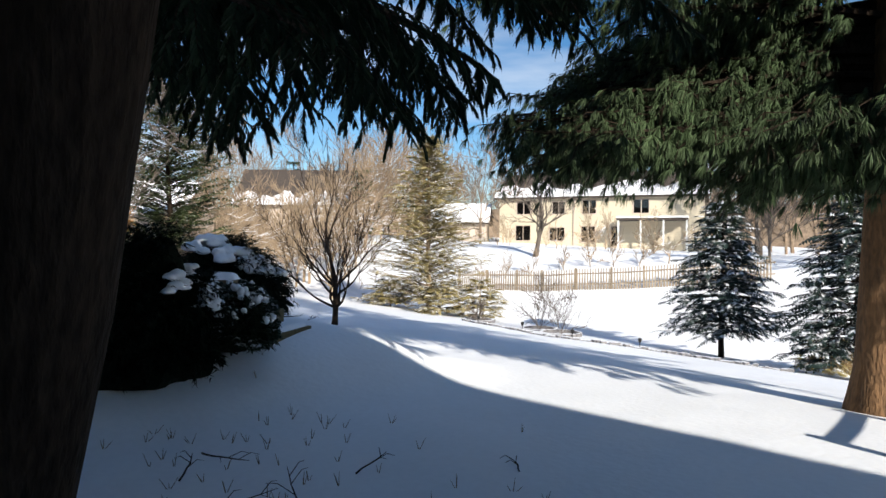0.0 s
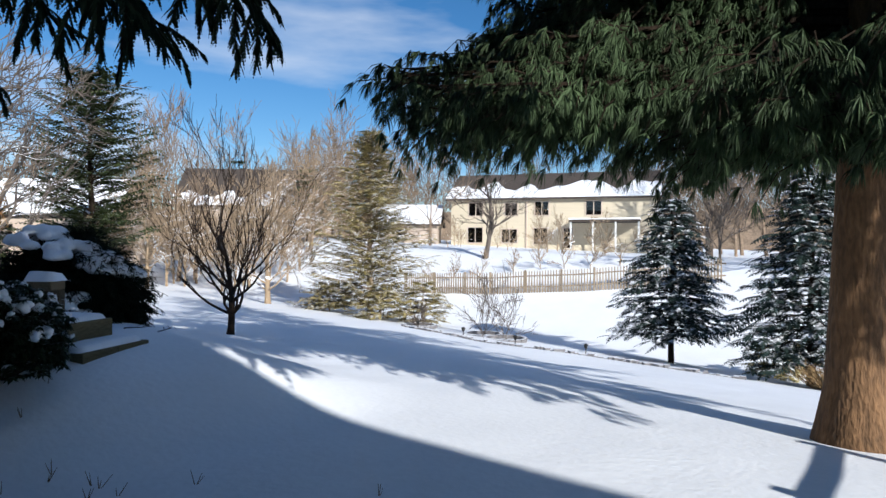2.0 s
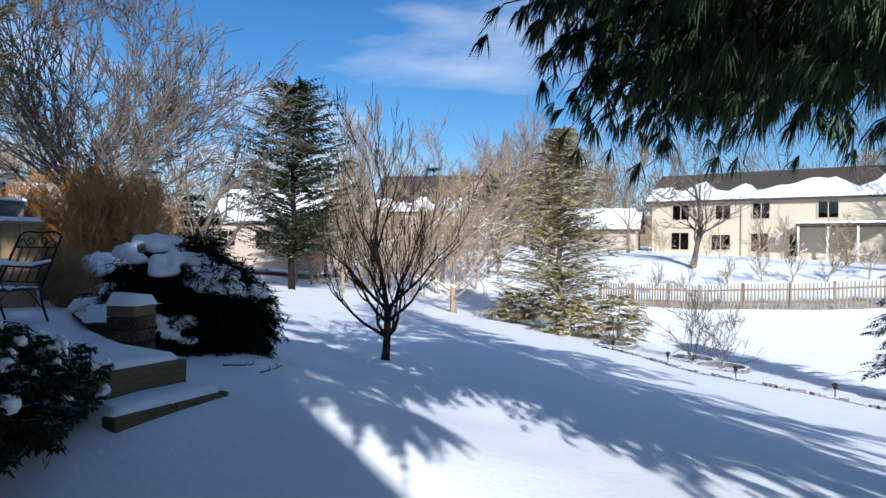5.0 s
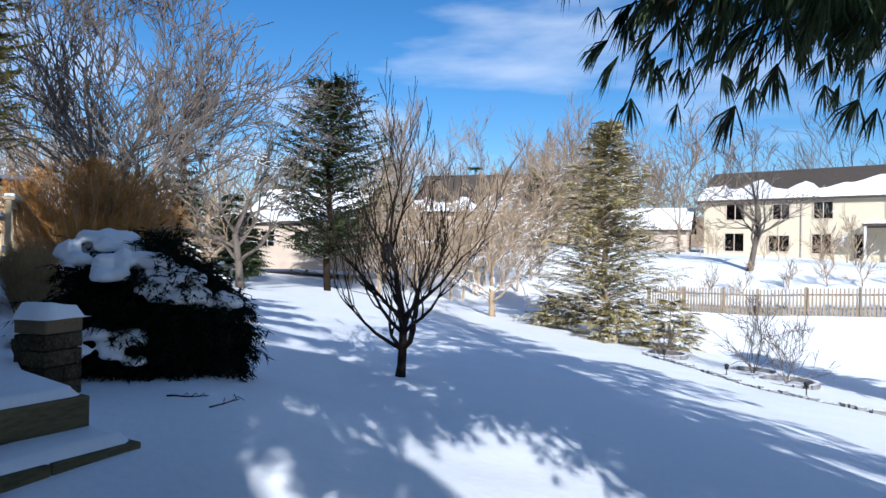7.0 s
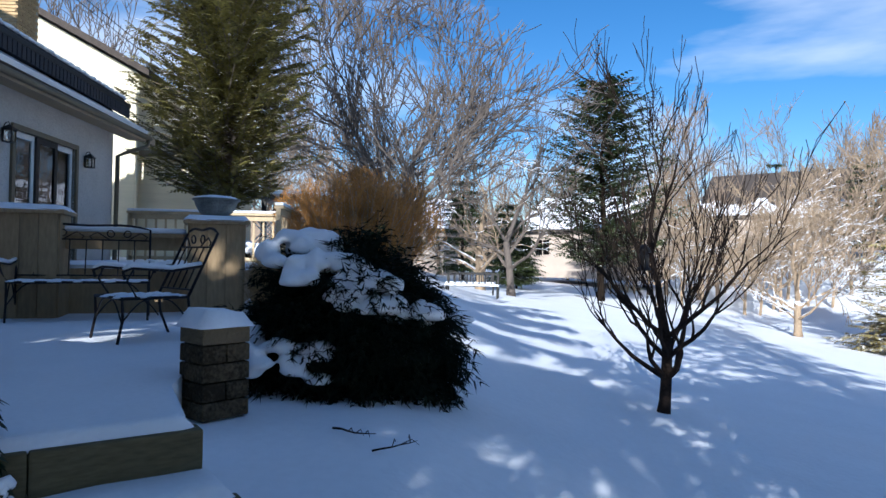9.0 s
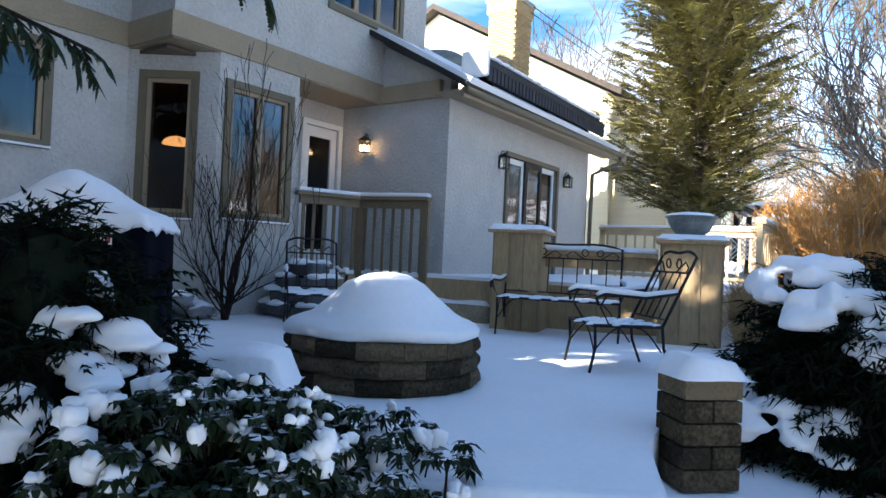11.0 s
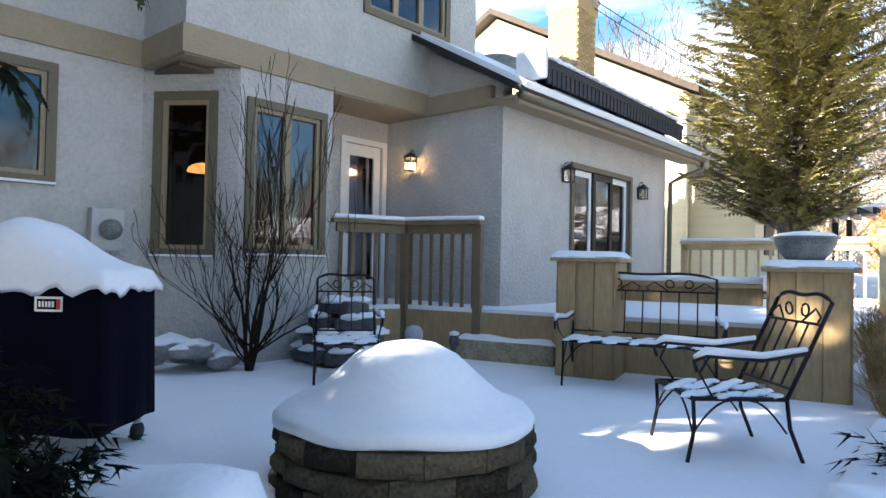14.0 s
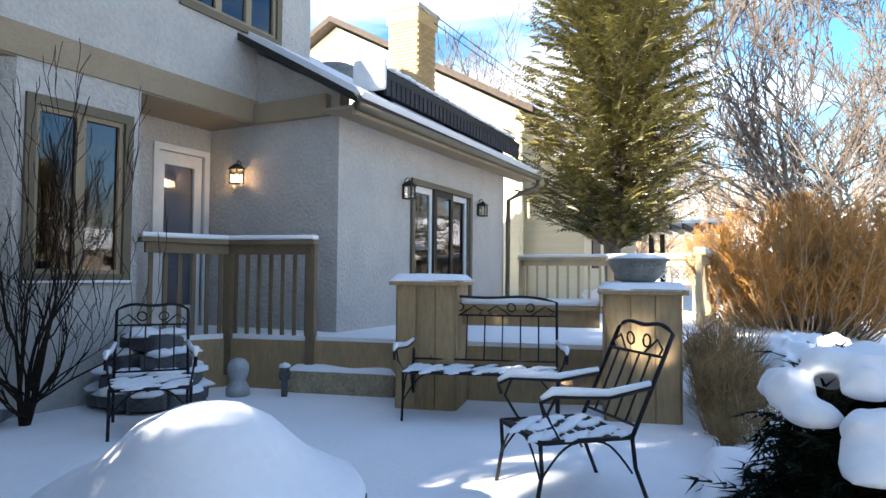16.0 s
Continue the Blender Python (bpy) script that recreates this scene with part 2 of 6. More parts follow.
def box(bm, a, b, m=None):
    """A box between two corners, turned by m."""
    (x0, y0, z0), (x1, y1, z1) = a, b
    vs = [bm.verts.new(Vector(c) if m is None else m @ Vector(c)) for c in
          ((x0, y0, z0), (x1, y0, z0), (x1, y1, z0), (x0, y1, z0), (x0, y0, z1), (x1, y0, z1), (x1, y1, z1), (x0, y1, z1))]
    for f in ((3, 2, 1, 0), (4, 5, 6, 7), (0, 1, 5, 4), (1, 2, 6, 5), (2, 3, 7, 6), (3, 0, 4, 7)):
        bm.faces.new([vs[i] for i in f])
    return bm


def boxes(*pairs, m=None):
    bm = bmesh.new()
    for a, b in pairs:
        box(bm, a, b, m)
    return bm


def bevelled(bm, w=0.01, seg=2):
    bmesh.ops.bevel(bm, geom=bm.edges[:], offset=w, segments=seg, affect="EDGES", profile=0.6)
    return bm


def along(p, q, z=0.0):
    """A frame whose x runs from p to q on the level, y to its left, z up."""
    d = Vector((q[0] - p[0], q[1] - p[1], 0))
    return Matrix.Translation((p[0], p[1], z)) @ Matrix.Rotation(math.atan2(d.y, d.x), 4, "Z"), d.length


def prism(bm, outline, z0, z1):
    lo = [bm.verts.new((x, y, z0)) for x, y in outline]
    hi = [bm.verts.new((x, y, z1)) for x, y in outline]
    n = len(outline)
    bm.faces.new(lo[::-1])
    bm.faces.new(hi)
    for i in range(n):
        bm.faces.new((lo[i], lo[(i + 1) % n], hi[(i + 1) % n], hi[i]))
    return bm


class Tubes:
    """Many tapered tubes in one vertex list."""
    def __init__(self):
        self.v, self.f = [], []

    def add(self, pts, radii, sides=5, cap=True):
        base = len(self.v)
        n = len(pts)
        for i, p in enumerate(pts):
            p = Vector(p)
            d = (Vector(pts[min(i + 1, n - 1)]) - Vector(pts[max(i - 1, 0)]))
            if d.length < 1e-9:
                d = Vector((0, 0, 1))
            d.normalize()
            a = d.cross(Vector((0.31, 0.17, 0.93)) if abs(d.z) < 0.9 else Vector((1, 0, 0))).normalized()
            b = d.cross(a)
            for k in range(sides):
                w = 2 * math.pi * k / sides
                q = p + (a * math.cos(w) + b * math.sin(w)) * radii[i]
                self.v.append((q.x, q.y, q.z))
        for i in range(n - 1):
            for k in range(sides):
                k2 = (k + 1) % sides
                self.f.append((base + i * sides + k, base + i * sides + k2, base + (i + 1) * sides + k2, base + (i + 1) * sides + k))
        if cap and sides > 2:
            self.f.append(tuple(base + k for k in range(sides))[::-1])
            self.f.append(tuple(base + (n - 1) * sides + k for k in range(sides)))

    def data(self):
        return (self.v, self.f)


def pillow(bm, c, r, seed=0, lumps=0.22, sub=3, under=0.45):
    """A soft lump of snow: a ball flattened, with an uneven outline."""
    g = bmesh.ops.create_icosphere(bm, subdivisions=sub, radius=1)
    c = Vector(c)
    for v in g["verts"]:
        k = 1 + lumps * noise.noise(v.co * 1.7 + Vector((seed * 3.1, seed * 1.7, 0))) + lumps * 0.4 * noise.noise(v.co * 5 + Vector((seed, 0, 7)))
        q = v.co * k
        if q.z < 0:
            q.z *= under
        v.co = c + Vector((q.x * r[0], q.y * r[1], q.z * r[2]))
    return bm


def lathe(bm, profile, c, n=24):
    rings = []
    for r, z in profile:
        rings.append([bm.verts.new((c[0] + r * math.cos(2 * math.pi * k / n), c[1] + r * math.sin(2 * math.pi * k / n), c[2] + z)) for k in range(n)])
    for a, b in zip(rings, rings[1:]):
        for k in range(n):
            bm.faces.new((a[k], a[(k + 1) % n], b[(k + 1) % n], b[k]))
    bm.faces.new(rings[0][::-1])
    bm.faces.new(rings[-1])
    return bm


def snow_slab(m, x0, x1, y0, y1, z, h, seed=0, lumps=0.03, over=0.03):
    """A soft bed of snow on a flat top: thick in the middle, rounded and uneven at its rim."""
    nx_, ny_ = max(6, int((x1 - x0) / 0.06)), max(6, int((y1 - y0) / 0.05))
    nx_, ny_ = min(nx_, 40), min(ny_, 14)
    bm = bmesh.new()
    g = []
    for i in range(nx_ + 1):
        row = []
        for j in range(ny_ + 1):
            u, w = i / nx_, j / ny_
            x, y = x0 + (x1 - x0) * u, y0 + (y1 - y0) * w
            ed = min((x - x0), (x1 - x), (y - y0), (y1 - y))
            k = clamp01(ed / min(0.09, (y1 - y0) * 0.4)) 
            top = h * math.sqrt(max(0, 1 - (1 - k) ** 2)) + lumps * k * noise.noise(Vector((x * 3 + seed, y * 3, seed)))
            out = over * (1 - k) * (0.4 + noise.noise(Vector((x * 7, y * 7, seed))))
            cx, cy = (x0 + x1) / 2, (y0 + y1) / 2
            row.append(bm.verts.new(m @ Vector((x + out * (1 if x > cx else -1) * (u in (0, 1)), y + out * (1 if y > cy else -1) * (w in (0, 1)), z + max(top, 0.0) - (0.012 if k == 0 else 0)))))
        g.append(row)
    for i in range(nx_):
        for j in range(ny_):
            bm.faces.new((g[i][j], g[i + 1][j], g[i + 1][j + 1], g[i][j + 1]))
    return bm


def clamp01(v):
    return max(0.0, min(1.0, v))


def sstep(a, b, v):
    k = clamp01((v - a) / (b - a))
    return k * k * (3 - 2 * k)


PATIO = 0.80


def ground(x, y):
    """Height of the snow: lawn, the slope down to the hollow and the rise beyond it."""
    z = -0.05 + 0.12 * sstep(-4, -9, x) * sstep(11, 5, y)
    z += 0.40 * sstep(-4.0, -6.4, x) * sstep(7.6, 4.9, y)
    z += 0.12 * sstep(-4.2, -5.6, x) * sstep(6.3, 5.0, y)
    z += 0.75 * sstep(-9.0, -17.0, x) * sstep(9.0, 4.0, y)
    z += 0.25 * sstep(-16, -40, x) * sstep(14, 6, y)
    s = clamp01((0.172 + 0.0022 * min(x, 0)) / 0.18) * 0.18
    s = max(s, 0.03)
    d = y - 8.2
    soft = 0.5 * (d + math.sqrt(d * d + 9)) - 0.5 * (-8.2 + math.sqrt(8.2 ** 2 + 9))
    low = 28.0
    z -= s * min(soft, low - 8.2) if y < low else s * (low - 8.2)
    if y > low:
        e = y - low
        z += min(0.42 * (e * e / (e + 5)), 3.7)
    z += 0.03 * noise.noise(Vector((x * 0.35, y * 0.35, 0))) + 0.012 * noise.noise(Vector((x * 1.3, y * 1.3, 4)))
    return z

# ---- ground ----
def spread(lo, hi, fine_lo, fine_hi, step):
    vals = list(np.arange(fine_lo, fine_hi + 1e-6, step))
    v, s = fine_hi, step
    while v < hi:
        s *= 1.22
        v += s
        vals.append(v)
    v, s = fine_lo, step
    while v > lo:
        s *= 1.22
        v -= s
        vals.insert(0, v)
    return vals


gx, gy = spread(-700, 500, -26, 4, 0.16), spread(-400, 900, -3, 30, 0.2)
gv = [(x, y, ground(x, y)) for y in gy for x in gx]
nx = len(gx)
gf = [(j * nx + i, j * nx + i + 1, (j + 1) * nx + i + 1, (j + 1) * nx + i) for j in range(len(gy) - 1) for i in range(nx - 1)]
tagged(part("ground", (gv, gf), GROUND_SNOW, smooth=True), "gently sloping lawn under fresh snow", "ground", kind="structure")

# raised patio, its snow slightly uneven
PATIO_EDGE = [(-6.7, 4.25), (-7.4, 3.95), (-8.55, 3.78), (-10.3, 3.78), (-12.3, 3.7), (-12.4, -2.8), (-5.3, -2.8), (-5.5, 1.2), (-6.15, 3.35)]
bm = bmesh.new()
prism(bm, PATIO_EDGE, -0.3, PATIO)
tagged(part("patio", bm, SNOW), "raised garden patio covered in smooth snow", "patio", kind="structure")

# ---- house ----
YB, YM, YD, YW = -1.80, -2.72, -2.60, -0.49      # fronts: bay and upper storey, main wall, door wall, wing
house = thing("house", (-11, -6, 0), "white stucco two-storey house with tan trim and snowy roofs", "house")


def wall(name, p, q, z0, z1, holes=(), thick=0.2, mat=STUCCO):
    """A wall from p to q; its inner side lies to the left of the way. holes: (from, to, bottom, top) along it."""
    m, length = along(p, q)
    bm = bmesh.new()
    xs = sorted({0, length, *[h[0] for h in holes], *[h[1] for h in holes]})
    for a, b in zip(xs, xs[1:]):
        mid = (a + b) / 2
        hs = sorted([h for h in holes if h[0] < mid < h[1]], key=lambda h: h[2])
        z = z0
        for h in hs:
            if h[2] > z:
                box(bm, (a, 0, z), (b, thick, h[2]), m)
            z = h[3]
        if z1 > z:
            box(bm, (a, 0, z), (b, thick, z1), m)
    bmesh.ops.remove_doubles(bm, verts=bm.verts, dist=1e-4)
    part(name, bm, mat, house)
    return m


def ring(a, b, z0, z1, t, y0, y1, m):
    """A rectangular frame of width t round an opening, in one piece."""
    bm = bmesh.new()
    loops = []
    for y in (y0, y1):
        for g in (t, 0):
            loops.append([bm.verts.new(m @ Vector(p)) for p in ((a - g, y, z0 - g), (b + g, y, z0 - g), (b + g, y, z1 + g), (a - g, y, z1 + g))])
    fo, fi, bo, bi = loops
    for i in range(4):
        j = (i + 1) % 4
        for p, q in ((fo, fi), (fi, bi), (bi, bo), (bo, fo)):
            bm.faces.new((p[i], p[j], q[j], q[i]))
    return bm


def window(m, a, b, z0, z1, panes, glass=GLASS, trim=0.09, name="window", sill=True):
    """A framed window in a wall whose frame is m."""
    frame_bm = ring(a, b, z0, z1, trim, -0.035, 0.06, m)
    w = part(name, frame_bm, WIN_TRIM, house, "tan-framed casement window")
    step = (b - a) / panes
    for i in range(panes):
        x0, x1 = a + i * step, a + (i + 1) * step
        s = 0.045
        part("sash", ring(x0 + s, x1 - s, z0 + s, z1 - s, s, 0.0, 0.08, m), TAN_TRIM, w)
        pn = part("pane", boxes(((x0 + s, 0.035, z0 + s), (x1 - s, 0.041, z1 - s)), m=m), glass, w)
        pn.visible_shadow = False
    if sill:
        part("snow", bevelled(boxes(((a - trim, -0.06, z0 - trim + 0.005), (b + trim, -0.037, z0 - trim + 0.03)), m=m), 0.008), SNOW, w)
    return w


# long main wall; walls run towards -x so that their inner side is at -y
mm = wall("wall", (6.0, YM), (-8.33, YM), -0.3, 4.0, [(11.55, 13.40, 2.70, 3.72)])
window(mm, 11.55, 13.40, 2.70, 3.72, 2)
ms = wall("wall", (-8.33, YM), (-8.95, YB), 0.2, 4.0, [(0.24, 0.78, 2.02, 3.62)])
window(ms, 0.24, 0.78, 2.02, 3.62, 1, GLASS_DARK)
mb = wall("wall", (-8.95, YB), (-10.2, YB), 0.2, 4.0, [(0.17, 1.06, 2.05, 3.58)])
window(mb, 0.17, 1.06, 2.05, 3.58, 2)
wall("wall", (-10.2, YB), (-10.2, YD), 0.2, 4.0)
md = wall("wall", (-10.2, YD), (-11.87, YD), 0.2, 4.3, [(0.86, 1.56, 1.36, 3.58)])
wall("wall", (-11.87, YD - 0.2), (-11.87, YW), 0.2, 4.22)
bm = bmesh.new()
tri = [(YD - 0.2, 4.22), (YW, 4.22), (YD - 0.2, 5.38)]
lo = [bm.verts.new((-11.87, y, z)) for y, z in tri]
hi = [bm.verts.new((-12.07, y, z)) for y, z in tri]
bm.faces.new(lo)
bm.faces.new(hi[::-1])
for i in range(3):
    bm.faces.new((lo[i], lo[(i + 1) % 3], hi[(i + 1) % 3], hi[i]))
part("wall", bm, STUCCO, house)
WING_END = (-17.2, -0.60)
mw = wall("wall", (-11.87, YW), WING_END, 0.2, 3.95, [(1.80, 3.72, 1.40, 3.36)])
wall("wall", WING_END, (-17.2, -9), 0.2, 3.95)
wall("wall", (-17.2, -3.2), (-19.6, -3.2), 0.2, 6.0)
# upper storey overhanging the bay
mu = wall("wall", (-8.33, YB), (-12.9, YB), 3.97, 7.2, [(2.40, 3.86, 5.16, 6.5)])
window(mu, 2.40, 3.86, 5.16, 6.5, 3, sill=False)
wall("wall", (-8.33, YM), (-8.33, YB - 0.2), 3.97, 7.2)
wall("wall", (6.0, YM), (-8.33, YM), 4.0, 7.2)
wall("wall", (-12.9, YB), (-12.9, -9), 3.97, 7.2)
wall("wall", (6.0, -10), (6.0, YM), -0.3, 7.2)
# plain wing out of view, added on the sunny side to shade lawn and patio
part("unseen_shade_wing", boxes(((5.2, -9.8, -0.3), (13.5, 0.95, 6.5))), STUCCO, house)

wall("wall", (-17.2, -9.0), (6.0, -9.0), -0.3, 7.2)
# soffit of the overhang, tan bands, main roof
part("soffit", boxes(((-12.9, YD - 0.2, 3.955), (-8.33, YB - 0.005, 4.01))), TAN_TRIM, house)
part("trim_band", boxes(((-12.0, YB + 0.001, 3.97), (-8.29, YB + 0.03, 4.26))), TAN_TRIM, house)
part("trim_band", boxes(((-8.33, YM + 0.03, 3.97), (-8.29, YB, 4.26))), TAN_TRIM, house)
part("trim_band", boxes(((6.0, YM + 0.001, 3.97), (-8.33, YM + 0.03, 4.26))), TAN_TRIM, house)
part("trim_band", boxes(((-11.868, YB + 0.04, 3.95), (-11.78, -0.62, 4.2))), TAN_TRIM, house)
for eave_y, x0, x1 in ((YM + 0.5, 6.4, -8.1), (YB + 0.5, -8.102, -13.3)):
    roof = [(eave_y, 7.1), (-5.4, 9.2), (-9.5, 7.1)]
    bm = bmesh.new()
    lo = [bm.verts.new((x0, y, z)) for y, z in roof] + [bm.verts.new((x0, y, z + 0.2)) for y, z in roof[::-1]]
    hi = [bm.verts.new((x1, v.co.y, v.co.z)) for v in lo]
    bm.faces.new(lo)
    bm.faces.new(hi[::-1])
    for i in range(6):
        bm.faces.new((lo[i], lo[(i + 1) % 6], hi[(i + 1) % 6], hi[i]))
    part("roof", bm, SHINGLE, house)


# wing roof: eave along the wing front, rising to a ridge
def slab(pts, thick, mat, name, parent):
    bm = bmesh.new()
    nrm = (Vector(pts[1]) - Vector(pts[0])).cross(Vector(pts[2]) - Vector(pts[0])).normalized()
    if nrm.z < 0:
        nrm.negate()
    lo = [bm.verts.new(p) for p in pts]
    hi = [bm.verts.new(Vector(p) + nrm * thick) for p in pts]
    bm.faces.new(lo)
    bm.faces.new(hi[::-1])
    n = len(pts)
    for i in range(n):
        bm.faces.new((lo[i], lo[(i + 1) % n], hi[(i + 1) % n], hi[i]))
    return part(name, bm, mat, parent)


E0, E1 = Vector((-11.55, -0.02, 3.98)), Vector((-17.9, -0.15, 3.98))     # eave line
UPR = Vector((0, -1.82, 1.0)) * 1.0
slab([E0, E1, E1 + UPR * 2.6, E0 + Vector((0, 0, 0)) + UPR * 2.6], 0.06, SHINGLE, "roof", house)
off = Vector((0, 0.03, 0.064))
sn = slab([E0 + off + Vector((-0.12, -0.05, 0)), E1 + off + Vector((0.1, -0.05, 0)), E1 + UPR * 2.6 + off, E0 + UPR * 2.6 + off + Vector((-0.12, 0, 0))], 0.09, SNOW, "roof_snow", house)
part("rake_board", boxes(((-11.60, -1.85, -0.03), (-11.52, 0.02, 0.062)), m=Matrix.Translation((0, 0, 0)) @ Matrix(((1, 0, 0, 0), (0, 1, 0, 0), (0, -1 / 1.82, 1, 3.99), (0, 0, 0, 1)))), DARK_METAL, house)
part("soffit", boxes(((-17.85, -0.55, 3.93), (-11.6, -0.06, 3.965))), TAN_TRIM, house)
part("fascia", boxes(((-17.9, -0.08, 3.84), (-11.55, -0.03, 3.975))), TAN_TRIM, house)
tb = Tubes()
gpts = [(-11.55 - i * 0.6, -0.0, 3.93) for i in range(11)]
tb.add(gpts, [0.055] * 11, 8)
g = part("gutter", tb.data(), WIN_TRIM, house, smooth=True)
tb = Tubes()
tb.add([(-17.45, 0.0, 3.9), (-17.45, 0.0, 3.75), (-17.3, -0.3, 3.62), (-17.2, -0.5, 3.5), (-17.2, -0.52, 0.9)], [0.045] * 5, 8)
part("downspout", tb.data(), WIN_TRIM, house, smooth=True)

# back door with blind
door = part("door", boxes(((0.78, -0.03, 1.36), (0.86, 0.07, 3.66)), ((1.56, -0.03, 1.36), (1.64, 0.07, 3.66)), ((0.86, -0.03, 3.58), (1.56, 0.07, 3.66)), m=md), WHITE_METAL, house, "pale grey glazed back door")
part("leaf", boxes(((0.86, 0.03, 1.36), (0.98, 0.075, 3.58)), ((1.44, 0.03, 1.36), (1.56, 0.075, 3.58)), ((0.98, 0.03, 3.42), (1.44, 0.075, 3.58)), ((0.98, 0.03, 1.36), (1.44, 0.075, 1.66)), m=md), WHITE_METAL, door)
bm = bmesh.new()
for i in range(58):
    z = 1.68 + i * 0.03
    box(bm, (1.0, 0.07, z), (1.42, 0.085, z + 0.022), md)
part("blind", bm, BLIND, door)
part("pane", boxes(((0.98, 0.045, 1.66), (1.44, 0.05, 3.42)), m=md), GLASS_CLEAR, door).visible_shadow = False
kn = bmesh.new()
bmesh.ops.create_icosphere(kn, subdivisions=2, radius=0.035, matrix=md @ Matrix.Translation((0.92, -0.03, 2.35)))
part("handle", kn, DARK_METAL, door, smooth=True)

# sliding door: three lights with dark screen
sl = part("sliding_door", boxes(((1.72, -0.04, 1.38), (1.80, 0.08, 3.44)), ((3.72, -0.04, 1.38), (3.80, 0.08, 3.44)), ((1.80, -0.04, 3.36), (3.72, 0.08, 3.44)), m=mw), WIN_TRIM, house, "brown-framed sliding patio door")
for i, (a, b, s) in enumerate(((1.80, 2.46, 0.07), (2.46, 3.12, 0.09), (3.12, 3.72, 0.07))):
    mat = DARK_METAL if i == 1 else WHITE_METAL
    yy = 0.0 if i == 1 else 0.04
    part("leaf", boxes(((a, yy, 1.42), (a + s, yy + 0.05, 3.36)), ((b - s, yy, 1.42), (b, yy + 0.05, 3.36)), ((a + s, yy, 3.27), (b - s, yy + 0.05, 3.36)), ((a + s, yy, 1.42), (b - s, yy + 0.05, 1.55)), m=mw), mat, sl)
    part("pane", boxes(((a + s, yy + 0.02, 1.55), (b - s, yy + 0.026, 3.27)), m=mw), GLASS_DARK if i == 1 else GLASS, sl).visible_shadow = False

# rooms behind the glass, their dimness put into the dark surface colour
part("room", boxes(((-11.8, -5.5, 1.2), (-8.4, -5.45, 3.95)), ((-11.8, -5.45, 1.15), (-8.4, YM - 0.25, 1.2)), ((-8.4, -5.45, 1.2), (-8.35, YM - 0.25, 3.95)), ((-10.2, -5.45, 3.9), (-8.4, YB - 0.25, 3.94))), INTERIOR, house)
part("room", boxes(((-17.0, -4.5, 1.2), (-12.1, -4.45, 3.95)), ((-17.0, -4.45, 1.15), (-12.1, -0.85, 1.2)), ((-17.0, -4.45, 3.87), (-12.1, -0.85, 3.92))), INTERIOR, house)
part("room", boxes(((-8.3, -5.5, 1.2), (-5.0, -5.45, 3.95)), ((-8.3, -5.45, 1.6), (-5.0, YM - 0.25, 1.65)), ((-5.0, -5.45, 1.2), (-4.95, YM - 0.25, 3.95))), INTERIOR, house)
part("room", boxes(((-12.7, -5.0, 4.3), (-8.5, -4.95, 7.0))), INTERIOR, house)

# chimney of tan brick
chim = part("chimney", boxes(((-19.35, -4.05, 4.2), (-18.47, -3.29, 8.22))), MORTAR, house, "tan brick chimney")
bm0 = bmesh.new()
bevelled(box(bm0, (-0.098, -0.02, -0.032), (0.098, 0.02, 0.032)), 0.006, 1)
bme = bpy.data.meshes.new("brick")
bm0.to_mesh(bme)
bm0.free()
bme.materials.append(BRICK)
for row in range(51):
    z = 4.55 + row * 0.076
    for face in range(2):
        n = 4
        for i in range(n):
            o = new("brick", bme)
            o.parent = chim
            if face == 0:      # towards +y
                x = -18.47 - 0.11 - i * 0.22 + (0.11 if row % 2 else 0) * (1 if i else 0.3)
                mtx = Matrix.Translation((x, -3.285, z))
            else:
                y = -4.05 + 0.10 + i * 0.19 + (0.05 if row % 2 else 0)
                mtx = Matrix.Translation((-18.465, y, z)) @ Matrix.Rotation(math.pi / 2, 4, "Z")
            o.matrix_basis = Matrix.Translation(-house.location) @ mtx
part("corbel", bevelled(boxes(((-19.40, -4.10, 7.92), (-18.42, -3.24, 8.22))), 0.015), BRICK, chim)
part("cap", bevelled(boxes(((-19.43, -4.13, 8.22), (-18.39, -3.21, 8.34))), 0.02), MORTAR, chim)

# dome of a roof skylight
bm = bmesh.new()
pillow(bm, (-15.6, -3.4, 5.72), (0.62, 0.62, 0.36), 3, 0.03)
part("skylight", bm, PEWTER, house, "grey domed roof skylight", smooth=True)

# retracted awning above the eave
aw = thing("awning", (-14, -0.35, 4.3), "retracted dark awning with white end cap and snow", "awning")
am, alen = along((-12.35, -0.30), (-17.35, -0.44), 4.40)
part("cassette", bevelled(boxes(((0.06, 0.0, 0.05), (alen, 0.3, 0.3)), m=am), 0.03), AWNING, aw)
for i in range(40):
    x = 0.08 + i * (alen - 0.1) / 40
    part("valance_flap", boxes(((x, -0.11, -0.10), (x + (alen - 0.1) / 40 - 0.03, -0.07, 0.12)), m=am), AWNING, aw)
part("front_bar", bevelled(boxes(((0.03, -0.12, 0.10), (alen, 0.0, 0.19)), m=am), 0.02), DARK_METAL, aw)
part("end_cap", bevelled(boxes(((-0.06, -0.14, -0.06), (0.05, 0.32, 0.34)), m=am), 0.05, 3), WHITE_METAL, aw)
bm = bmesh.new()
for i in range(24):
    pillow(bm, am @ Vector((0.15 + i * alen / 24, 0.13, 0.30)), (0.16, 0.17, 0.07), i)
part("snow_mass", bm, SNOW, aw, smooth=True)
for x in (0.4, 2.4, 4.4):
    part("bracket", boxes(((x, 0.02, -0.22), (x + 0.05, 0.26, 0.06)), m=am), DARK_METAL, aw)


